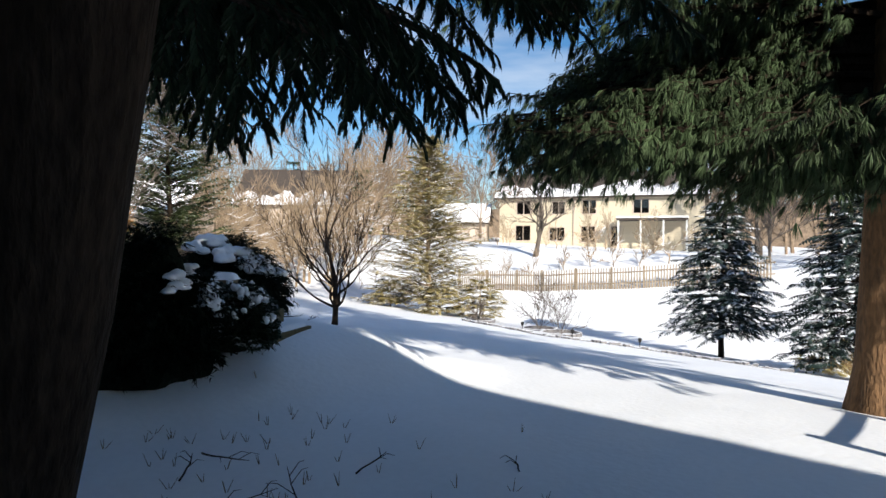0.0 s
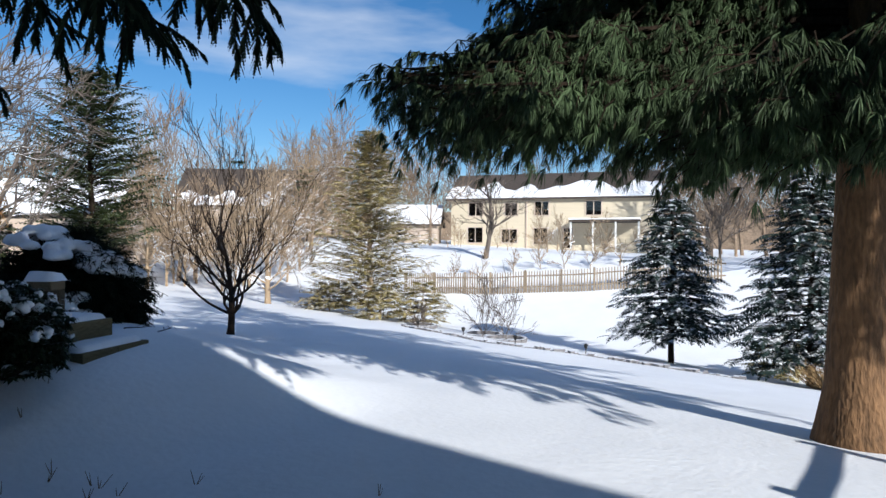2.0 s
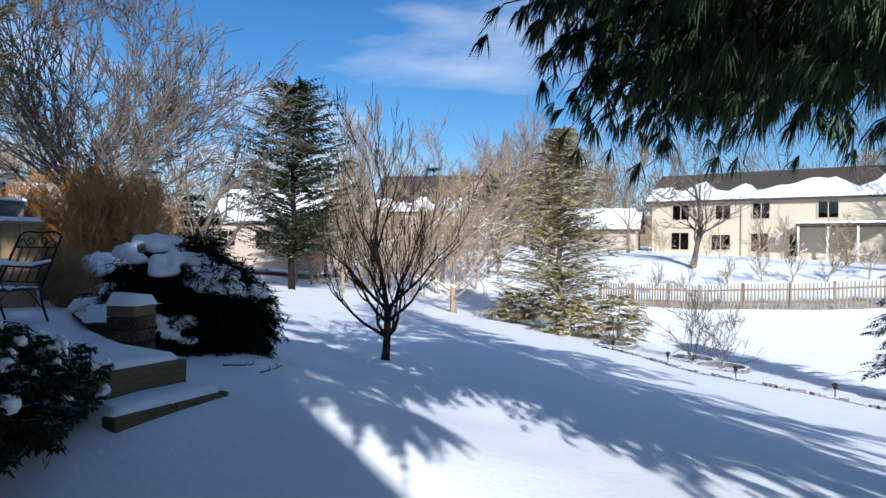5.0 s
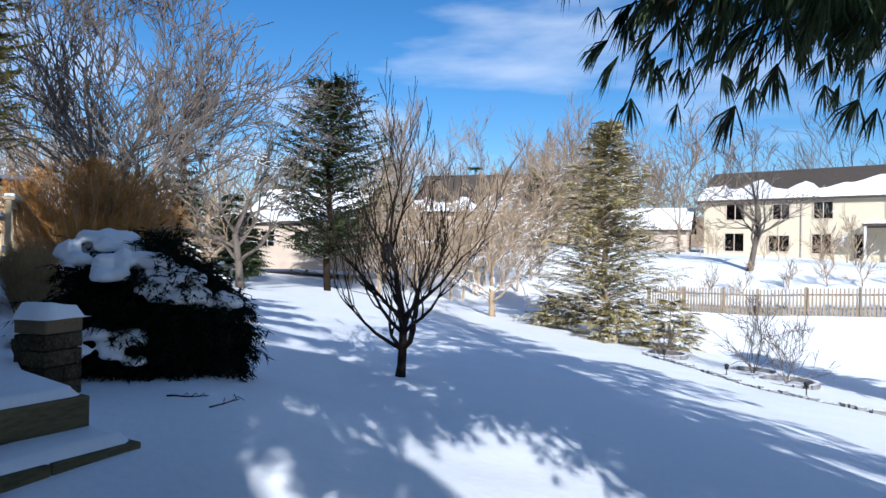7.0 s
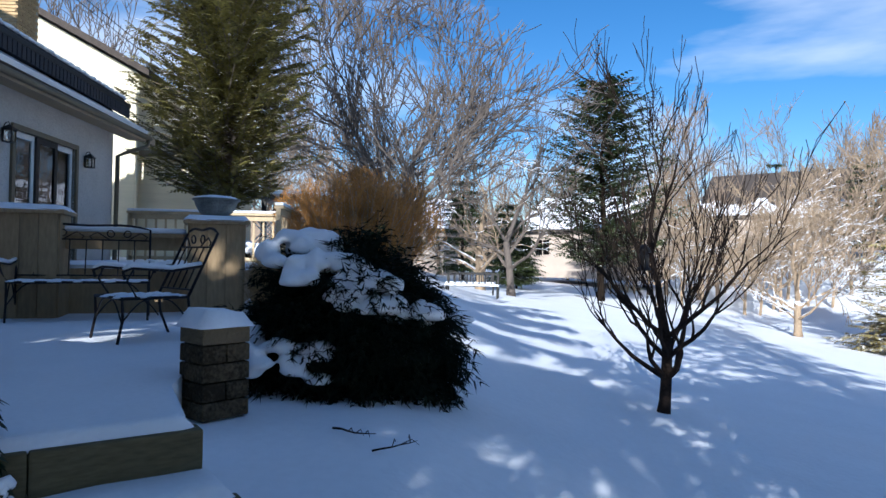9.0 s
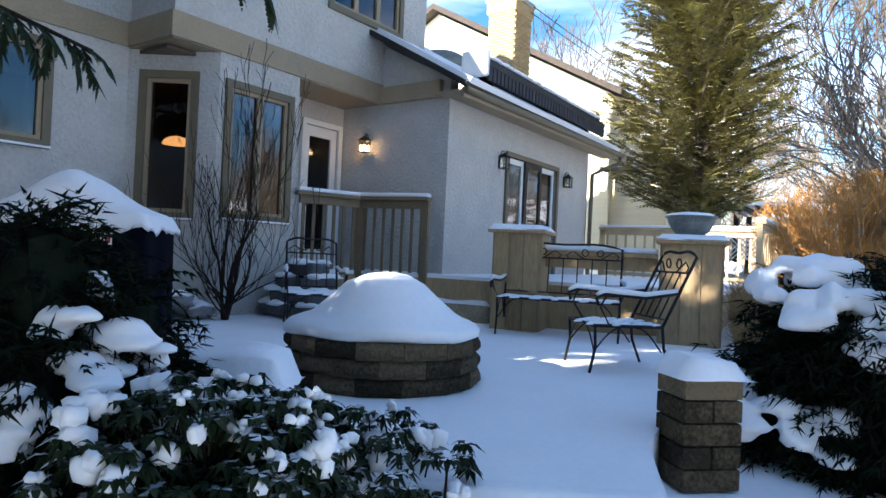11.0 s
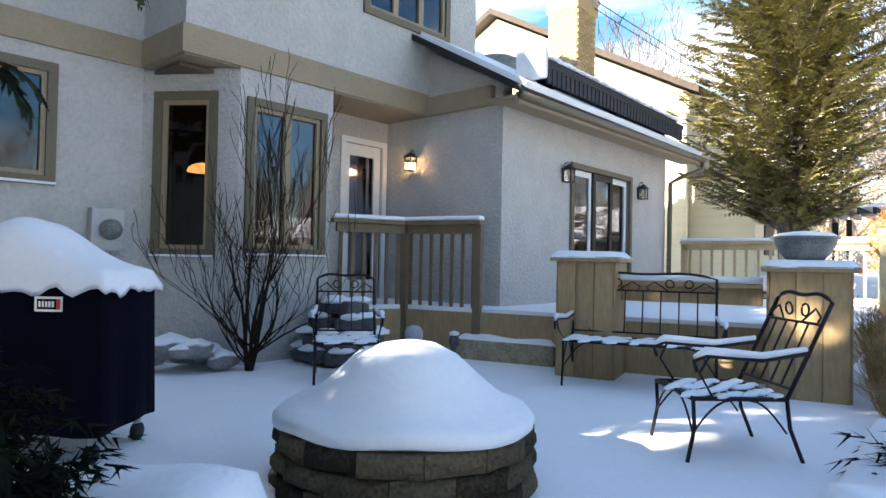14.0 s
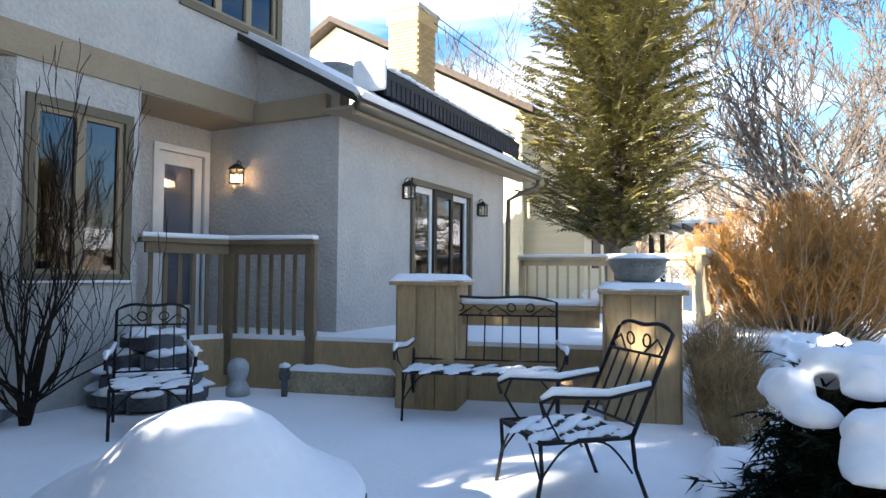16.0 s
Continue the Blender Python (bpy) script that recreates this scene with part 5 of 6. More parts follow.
# large bare trees beyond the deck
bare_tree("shade_tree", -33.3, 5.1, 16.5, "large bare many-limbed shade tree with pale bark", 51, BARK_GREY, fork=0.14, stems=3, levels=5, spread=0.42, up=0.06, kids=3, sr=0.035, minr=0.02, group="bare trees")
bare_tree("shade_tree", -37.3, 9.5, 9.5, "spreading bare tree with snow-lined tan limbs", 52, BARK_TAN, fork=0.2, levels=4, spread=0.6, up=-0.02, kids=3, sr=0.05, minr=0.013, group="bare trees")
bare_tree("shade_tree", -35.1, 10.75, 12.5, "bare grey shade tree", 53, BARK_GREY, fork=0.22, levels=4, spread=0.45, up=0.05, kids=3, sr=0.03, minr=0.014, group="bare trees")
bare_tree("shade_tree", -30.3, 22.3, 8.0, "bare tan tree with snow on its twigs", 54, BARK_TAN, fork=0.2, levels=5, spread=0.5, up=0.04, kids=3, sr=0.04, minr=0.012, group="bare trees")

bare_tree("garden_tree", -28.0, 39.1, 9.6, "bare spreading garden tree behind the picket fence", 55, BARK_GREY, fork=0.3, levels=4, spread=0.55, up=0.05, kids=3, sr=0.035, minr=0.014, group="bare trees", limbs=8)

# ---- shrubs ----
def fringe(v, f, p, d, r, length=0.3, n=5):
    """A hanging juniper frond."""
    q = p.copy()
    for i in range(n):
        nq = q + d * length / n
        for s in range(3):
            e = (d + Vector((r.gauss(0, 0.8), r.gauss(0, 0.8), r.gauss(0, 0.3) - 0.2))).normalized()
            w = e.cross(Vector((r.uniform(-1, 1), r.uniform(-1, 1), 1))).normalized() * 0.008
            b = len(v)
            v.extend((tuple(q - w), tuple(q + w), tuple(q + e * length * 0.33)))
            f.append((b, b + 1, b + 2))
        d = (d + Vector((0, 0, -0.28))).normalized()
        q = nq


def mound(name, c, rad, label, seed, mat, fronds, pads, flen=0.3, category="shrub"):
    """A dense evergreen mound: dark twiggy body, hanging fronds, pads of snow."""
    r = random.Random(seed)
    ob = thing(name, (c[0], c[1], c[2]), label, category)
    bm = bmesh.new()
    bmesh.ops.create_icosphere(bm, subdivisions=4, radius=1)
    c = Vector(c)
    for q in bm.verts:
        k = 0.8 + 0.28 * noise.noise(q.co * 2.2 + Vector((seed, 0, 0))) + 0.12 * noise.noise(q.co * 6)
        z = q.co.z
        q.co = c + Vector((q.co.x * rad[0] * k, q.co.y * rad[1] * k, (max(z, -0.2) + 0.2) / 1.2 * rad[2] * k))
    pts = [(q.co.copy(), q.normal.copy()) for q in bm.verts if q.co.z > c.z + 0.1]
    bm.normal_update()
    pts = [(q.co.copy(), q.normal.copy()) for q in bm.verts if q.co.z > c.z + 0.08]
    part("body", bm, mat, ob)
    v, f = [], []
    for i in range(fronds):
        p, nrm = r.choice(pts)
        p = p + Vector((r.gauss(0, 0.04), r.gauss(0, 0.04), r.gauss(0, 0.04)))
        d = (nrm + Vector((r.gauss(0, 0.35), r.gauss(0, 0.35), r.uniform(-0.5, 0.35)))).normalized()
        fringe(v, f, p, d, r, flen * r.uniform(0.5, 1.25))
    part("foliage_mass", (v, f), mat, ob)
    for i, (x, y, z, a, b_, h) in enumerate(pads):
        bm = bmesh.new()
        nn = max(9, int(a * b_ * 270))
        for j in range(nn):
            u, w = r.uniform(-1, 1), r.uniform(-1, 1)
            rr = min(r.uniform(0.06, 0.12), a * 0.5)
            pillow(bm, (x - 0.07 + w * b_ * 0.75 * math.sqrt(1 - u * u * 0.7), y + u * a * 0.85, z - 0.12 * w * w - 0.06 * u * u + (0.08 * w if w > 0 else 0) * -1), (rr * 1.25, rr * 1.25, h * r.uniform(0.5, 0.9)), i * 31 + j, 0.3, 2)
        o = part("snow_pad", bm, SNOW, ob, "soft pad of snow", smooth=True)
        md_ = o.modifiers.new("remesh", "REMESH")
        md_.mode, md_.voxel_size, md_.use_smooth_shade = "VOXEL", 0.022 if a > 0.15 else 0.011, True
        o.modifiers.new("soften", "SMOOTH").iterations = 3
    return ob


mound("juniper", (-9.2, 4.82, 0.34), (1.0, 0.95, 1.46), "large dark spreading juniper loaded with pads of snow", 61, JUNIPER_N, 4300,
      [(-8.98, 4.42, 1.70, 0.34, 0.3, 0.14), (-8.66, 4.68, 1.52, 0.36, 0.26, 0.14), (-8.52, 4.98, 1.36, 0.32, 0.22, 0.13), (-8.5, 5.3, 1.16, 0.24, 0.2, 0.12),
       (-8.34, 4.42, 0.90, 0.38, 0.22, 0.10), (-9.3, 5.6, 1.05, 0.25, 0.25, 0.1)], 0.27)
sb = bmesh.new()
pillow(sb, (-10.35, 4.25, 0.72), (1.15, 0.5, 0.34), 3, 0.3, 4)
pillow(sb, (-11.3, 4.2, 0.72), (0.7, 0.45, 0.36), 5, 0.3, 4)
tagged(part("snow_bank", sb, SNOW, smooth=True), "rounded bank of snow in the planting bed", "snow")
mound("boxwood", (-12.75, 4.35, 0.75), (0.62, 0.62, 0.75), "rounded boxwood under a thick cap of snow", 63, JUNIPER_N, 900,
      [(-12.7, 4.35, 1.42, 0.42, 0.5, 0.2)], 0.14)
mound("boxwood", (-18.6, 1.4, 0.6), (0.8, 1.3, 1.2), "clipped dark hedge with a curve of snow behind the railing", 64, JUNIPER_N, 1000, [(-18.5, 1.4, 1.75, 0.9, 0.5, 0.16)], 0.14)


def leafy(name, c, rad, n, label, seed, snow_n):
    """Broad-leaved evergreen: bare stems ending in whorls of drooping leaves, some holding snow."""
    r = random.Random(seed)
    c = Vector(c)
    ob = thing(name, c, label, "shrub", "broad-leaved shrubs")
    st_, v, f = Tubes(), [], []
    tips = []
    for i in range(n):
        a = r.uniform(0, 2 * math.pi)
        k = math.sqrt(r.random())
        end = c + Vector((math.cos(a) * rad[0] * k, math.sin(a) * rad[1] * k, rad[2] * (0.35 + 0.65 * math.sqrt(max(0, 1 - k * k * 0.85))) * r.uniform(0.12, 1.05)))
        root = c + Vector((math.cos(a) * 0.12, math.sin(a) * 0.12, 0))
        mid = root.lerp(end, 0.5) + Vector((r.gauss(0, 0.05), r.gauss(0, 0.05), -0.05))
        if i % 14 == 0:
            st_.add([root, mid, end], [0.011, 0.008, 0.004], 5, cap=False)
        else:
            st_.add([mid.lerp(end, 0.72), end], [0.004, 0.0028], 3, cap=False)
        tips.append(end)
        for j in range(11):
            w = 2 * math.pi * j / 11 + r.uniform(-0.2, 0.2)
            d = Vector((math.cos(w), math.sin(w), r.uniform(-0.75, 0.05))).normalized()
            L, W = r.uniform(0.05, 0.085), 0.013
            s = d.cross(Vector((0, 0, 1))).normalized() * W
            m_ = end + d * L * 0.5 + Vector((0, 0, 0.008))
            t_ = end + d * L + Vector((0, 0, -0.015))
            b = len(v)
            v.extend((tuple(end), tuple(m_ + s), tuple(t_), tuple(m_ - s)))
            f.append((b, b + 1, b + 2, b + 3))
    part("stem_mass", st_.data(), BARK_DARK, ob)
    part("foliage_mass", (v, f), LEAF, ob)
    tips.sort(key=lambda q: -(q - c).length + r.uniform(0, 0.9))
    for i, q in enumerate(tips[:snow_n]):
        bm = bmesh.new()
        sz = r.uniform(0.02, 0.036) if i % 3 else r.uniform(0.038, 0.058)
        for j in range(3 if i % 4 else 5):
            pillow(bm, q + Vector((r.gauss(0, sz * 0.6), r.gauss(0, sz * 0.6), 0.01 + r.gauss(0, sz * 0.5))), (sz * r.uniform(0.6, 1), sz * r.uniform(0.6, 1), sz * r.uniform(0.6, 0.95)), i * 7 + j, 0.5, 2, 0.9)
        part("snow_clump", bm, SNOW, ob, smooth=True)
    return ob


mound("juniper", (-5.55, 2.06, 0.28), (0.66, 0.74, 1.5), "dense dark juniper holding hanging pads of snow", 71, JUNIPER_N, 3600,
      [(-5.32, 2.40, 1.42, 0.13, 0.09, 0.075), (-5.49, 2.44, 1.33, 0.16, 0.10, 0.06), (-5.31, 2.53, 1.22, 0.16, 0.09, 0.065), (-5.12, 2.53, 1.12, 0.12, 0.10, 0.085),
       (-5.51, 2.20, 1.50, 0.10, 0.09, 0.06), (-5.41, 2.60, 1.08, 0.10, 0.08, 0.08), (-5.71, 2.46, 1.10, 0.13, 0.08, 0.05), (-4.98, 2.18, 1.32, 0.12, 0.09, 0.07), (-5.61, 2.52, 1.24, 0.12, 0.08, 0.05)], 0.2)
leafy("rhododendron", (-5.6, 3.02, 0.45), (0.58, 0.48, 0.75), 1100, "low rhododendron with snow on its leaf clusters", 72, 74)
leafy("rhododendron", (-6.1, 3.3, 0.5), (0.48, 0.45, 0.56), 230, "thin twiggy rhododendron with drooping leaves", 73, 22)


def twiggy(name, c, rad, h, n, label, seed, mat, thick=0.006, flat=True, category="shrub", out=0.5):
    """A shrub of many fine upright stems that fork, clipped level on top."""
    r = random.Random(seed)
    c = Vector(c)
    ob = thing(name, c, label, category)
    low, tw = Tubes(), Tubes()
    for i in range(n):
        a, k = r.uniform(0, 2 * math.pi), math.sqrt(r.random())
        root = c + Vector((math.cos(a) * rad[0] * k * 0.3, math.sin(a) * rad[1] * k * 0.3, -0.05))
        topz = h * (1 - 0.35 * k ** 3) * r.uniform(0.88, 1.04) if flat else h * r.uniform(0.6, 1.05) * (1 - 0.3 * k)
        end = c + Vector((math.cos(a) * rad[0] * k, math.sin(a) * rad[1] * k, topz))
        mid = root.lerp(end, 0.45) + Vector((math.cos(a) * rad[0] * 0.1 * out, math.sin(a) * rad[1] * 0.1 * out, -0.08 * h))
        low.add([root, mid], [thick * 2.2, thick * 1.5], 4, cap=False)
        low.add([mid, end], [thick * 1.5, thick * 0.5], 3, cap=False)
        for j in range(7):
            b = mid.lerp(end, r.uniform(0.05, 0.9))
            d = ((end - mid).normalized() + Vector((r.gauss(0, 0.55), r.gauss(0, 0.55), r.gauss(0.05, 0.3)))).normalized()
            L = h * r.uniform(0.12, 0.28)
            q = b + d * L
            if q.z > c.z + h * 1.05:
                q.z = c.z + h * r.uniform(0.95, 1.05)
            tw.add([b, b.lerp(q, 0.5) + Vector((r.gauss(0, 0.02), r.gauss(0, 0.02), 0)), q], [thick * 0.7, thick * 0.55, thick * 0.35], 3, cap=False)
    part("stem_mass", low.data(), BARK_TAN if mat is TWIG_ORANGE else mat, ob)
    part("twig_mass", tw.data(), mat, ob)
    return ob


def arching_shrub(name, c, rad, h, n, label, seed):
    """Pale stems that arch out from the base and end in a dense dome of fine coloured twigs."""
    r = random.Random(seed)
    c = Vector(c)
    ob = thing(name, c, label, "shrub")
    low, tw = Tubes(), Tubes()

    def limit(q):
        e = q - c
        k = math.sqrt((e.x / rad) ** 2 + (e.y / rad) ** 2 + (max(0, e.z) / h) ** 6)
        return c + e / max(1.0, k / r.uniform(0.93, 1.05))

    for i in range(n):
        a, k = r.uniform(0, 2 * math.pi), r.random() ** 0.6
        out = Vector((math.cos(a), math.sin(a), 0))
        p = c + out * r.uniform(0.05, 0.4) + Vector((0, 0, -0.08))
        top = h * r.uniform(0.62, 1.0) * (1 - 0.3 * k * k)
        pts = [p]
        for j in range(1, 6):
            u = j / 5
            q = c + out * (0.25 + (rad * k - 0.25) * (u ** 0.8)) + Vector((r.gauss(0, 0.05), r.gauss(0, 0.05), top * u ** (1.0 + 0.4 * k)))
            pts.append(q)
        low.add(pts, [0.022, 0.018, 0.014, 0.010, 0.007, 0.004], 4, cap=False)
        for j in range(15):
            u = 5 * r.uniform(0.38, 1.0)
            g = min(4, int(u))
            b_ = pts[g].lerp(pts[g + 1], u - g)
            d = ((pts[g + 1] - pts[g]).normalized() + Vector((r.gauss(0, 0.65), r.gauss(0, 0.65), r.gauss(0.25, 0.4)))).normalized()
            L = h * r.uniform(0.10, 0.22)
            m_ = limit(b_ + d * L * 0.5)
            d = (d + Vector((r.gauss(0, 0.3), r.gauss(0, 0.3), 0.2))).normalized()
            e_ = limit(m_ + d * L * 0.5)
            tw.add([b_, m_, e_], [0.006, 0.0048, 0.0026], 3, cap=False)
            for w in range(3):
                d2 = (d + Vector((r.gauss(0, 0.6), r.gauss(0, 0.6), r.gauss(0, 0.4)))).normalized()
                s_ = b_.lerp(m_, r.uniform(0.3, 1)) if w else m_
                tw.add([s_, limit(s_ + d2 * L * r.uniform(0.3, 0.6))], [0.0042, 0.0022], 3, cap=False)
    part("stem_mass", low.data(), BARK_TAN, ob, "pale arching stems lined with snow")
    part("twig_mass", tw.data(), TWIG_ORANGE, ob)
    return ob


arching_shrub("deciduous_shrub", (-17.3, 4.4, 0.85), 1.85, 2.6, 300, "big rounded leafless shrub with orange-brown twigs", 81)
twiggy("dry_perennial", (-12.45, 3.62, 0.75), (0.45, 0.4, 0), 1.05, 260, "clump of dry tan ornamental grass", 82, GRASS, 0.004, False, "grass", 0.2)
twiggy("dry_perennial", (-11.55, 3.72, 0.75), (0.42, 0.3, 0), 0.85, 200, "clump of dry tan ornamental grass", 83, GRASS, 0.004, False, "grass", 0.2)
twiggy("dry_perennial", (-10.75, 3.95, 0.7), (0.35, 0.3, 0), 0.6, 150, "low clump of dry tan ornamental grass", 86, GRASS, 0.004, False, "grass", 0.2)
bare_tree("bare_shrub", -8.9, -1.42, 2.9, "bare upright shrub with dark stems against the house", 84, BARK_CRAB, z=PATIO, fork=0.12, stems=6, levels=4, spread=0.32, up=0.17, kids=2, sr=0.026, limbs=3, fan=0.16, minr=0.0034, category="shrub")

# weeds and fallen twigs on the snow
r = random.Random(90)


def fallen_twig(x, y, L, ang):
    t = Tubes()
    p = Vector((x, y, ground(x, y) + 0.012))
    d = Vector((math.cos(ang), math.sin(ang), 0.03))
    pts = [p.copy()]
    for i in range(5):
        d = (d + Vector((r.gauss(0, 0.16), r.gauss(0, 0.16), 0))).normalized()
        d.z = r.uniform(0.0, 0.12)
        p = p + d * L / 5
        pts.append(p.copy())
    t.add(pts, [0.008, 0.007, 0.006, 0.005, 0.004, 0.002], 4)
    for i in (2, 3, 4):
        e = rot_about(d, Vector((0, 0, 1)), r.choice((-1, 1)) * r.uniform(0.5, 1.0))
        t.add([pts[i], pts[i] + e * L * 0.2 + Vector((0, 0, 0.03)), pts[i] + e * L * 0.34], [0.004, 0.003, 0.0015], 3)
    tagged(part("fallen_twig", t.data(), BARK_DARK), "thin dark twig lying on the snow", "twig", "fallen twigs")


for x, y, L, a in ((-2.3, 1.75, 0.8, 2.6), (-2.0, 2.0, 0.75, 0.4), (-2.9, 1.3, 0.6, 0.8), (-3.4, 1.5, 0.5, 2.2), (-1.6, 1.5, 0.5, 1.2), (-3.9, 1.9, 0.5, 0.1), (-2.7, 2.5, 0.45, 1.9), (-1.7, 2.35, 0.35, 0.9), (-7.55, 4.85, 0.35, 0.7), (-7.2, 5.1, 0.3, 2.0), (-0.9, 3.3, 0.4, 0.5), (-1.9, 3.4, 0.3, 2.4)):
    fallen_twig(x, y, L, a)
t = Tubes()
for i in range(70):
    x, y = -3.2 + r.gauss(0, 1.2), 2.0 + r.gauss(0, 0.9)
    z = ground(x, y)
    for j in range(3):
        t.add([(x, y, z - 0.02), (x + r.gauss(0, 0.03), y + r.gauss(0, 0.03), z + r.uniform(0.03, 0.1))], [0.004, 0.0015], 3, cap=False)
tagged(part("weed_stems", t.data(), BLADE_TIP), "scattered dry weed stems poking through the snow", "weeds", kind="stuff")

# ---- garden down the slope ----
for i, (x, y, h, s, rr) in enumerate(((-16.05, 23.15, 3.3, 4, 0.75), (-14.4, 22.4, 2.6, 3, 0.8), (-18.8, 22.2, 1.2, 5, 0.7))):
    z = ground(x, y)
    ring = thing("tree_ring", (x, y, z), "ring of dark edging stones round a bare shrub in snow", "edging", "tree rings")
    n = 20
    for k in range(n):
        a = 2 * math.pi * k / n
        px, py = x + rr * math.cos(a), y + rr * math.sin(a)
        m = Matrix.Translation((px, py, z - 0.02)) @ Matrix.Rotation(a + math.pi / 2, 4, "Z")
        part("stone", boxes(((-0.11, -0.07, 0), (0.11, 0.07, 0.14)), m=m), ROCK, ring)
    bare_tree("bare_shrub", x, y, h, "bare many-stemmed shrub in a stone ring", 200 + i, BARK_GREY, fork=0.1, stems=s, levels=3, spread=0.45, up=0.05, kids=3, sr=0.018, limbs=3, minr=0.007, category="shrub", group="ringed shrubs")

ed = thing("bed_edging", (-12, 20, -1.9), "winding line of dark edging stones half under snow", "edging")
for k in range(90):
    u = k / 89
    x = -18.5 + 13.5 * u
    y = 20.9 - 1.6 * math.sin(u * 3.0) + 0.25 * math.sin(u * 11)
    m = Matrix.Translation((x, y, ground(x, y) - 0.03)) @ Matrix.Rotation(r.uniform(0, 3), 4, "Z")
    s = r.uniform(0.06, 0.13)
    part("stone", boxes(((-s, -s * 0.7, 0), (s, s * 0.7, r.uniform(0.06, 0.13))), m=m), ROCK, ed)
for x, y in ((-9.9, 20.6), (-14.65, 20.1), (-17.3, 20.5), (-12.2, 19.9)):
    z = ground(x, y)
    o = thing("path_light", (x, y, z), "small dark solar path light standing in the snow", "lamp", "path lights")
    t = Tubes()
    t.add([(x, y, z - 0.05), (x, y, z + 0.22)], [0.014, 0.014], 6)
    part("stake", t.data(), DARK_METAL, o)
    bm = bmesh.new()
    lathe(bm, [(0.03, 0.2), (0.05, 0.22), (0.055, 0.3), (0.09, 0.31), (0.03, 0.36)], (x, y, z), 12)
    part("head", bm, DARK_METAL, o, smooth=True)
for i, (x, y, rd, hh) in enumerate(((-22.3, 23.2, 1.5, 1.6), (-26.6, 23.6, 1.6, 1.5), (-20.8, 24.6, 1.3, 2.0), (-5.6, 27.0, 1.3, 1.3), (-1.6, 21.4, 1.1, 0.9))):
    conifer("low_evergreen", x, y, hh, rd, "low spreading evergreen weighed down with snow", 300 + i, ARB_N, BARK_TAN, clear=0.05, whorls=8, per=11, sprays=9, sl=0.4, sw=0.2, droop=0.3, rise=0.3, profile=0.5, ragged=0.4, group="low evergreens")
twiggy("dry_perennial", (-2.9, 21.6, ground(-2.9, 21.6)), (1.3, 0.7, 0), 0.9, 160, "patch of dry tan grass under the spruce", 85, GRASS, 0.008, False, "grass", 0.2)

# picket fence
FP = [Vector((-29.5, 32.3, 0)), Vector((-23.5, 33.6, 0)), Vector((-17.5, 35.6, 0)), Vector((-11.0, 38.2, 0))]
fe = thing("picket_fence", (-21, 34, ground(-21, 34)), "weathered wooden picket fence across the slope", "fence")
bm0 = bmesh.new()
prism(bm0, [(-0.055, -0.012), (0.055, -0.012), (0.055, 0.012), (-0.055, 0.012)], 0, 1.35)
for q in bm0.verts:
    if q.co.z > 0.5:
        q.co.x *= 0.5
pk = bpy.data.meshes.new("picket")
bm0.to_mesh(pk)
bm0.free()
pk.materials.append(FENCE)
for p, q in zip(FP, FP[1:]):
    L = (q - p).length
    m, _ = along(p, q)
    for k in range(int(L / 0.165)):
        w = p.lerp(q, k * 0.165 / L)
        o = new("picket", pk)
        o.parent = fe
        o.matrix_basis = Matrix.Translation(-fe.location) @ Matrix.Translation((w.x, w.y, ground(w.x, w.y) - 0.05)) @ m.to_3x3().to_4x4()
    for k in range(int(L / 2.2) + 1):
        w = p.lerp(q, min(1, k * 2.2 / L))
        mm_ = Matrix.Translation((w.x, w.y, ground(w.x, w.y) - 0.1)) @ m.to_3x3().to_4x4()
        part("post", boxes(((-0.06, 0.03, 0), (0.06, 0.15, 1.45)), m=mm_), FENCE, fe)
    for zz in (0.35, 1.0):
        t = Tubes()
        nn = 8
        t.add([p.lerp(q, i / nn) + Vector((0, 0.03, ground(*p.lerp(q, i / nn).xy) + zz)) for i in range(nn + 1)], [0.04] * (nn + 1), 4)
        part("rail", t.data(), FENCE, fe)


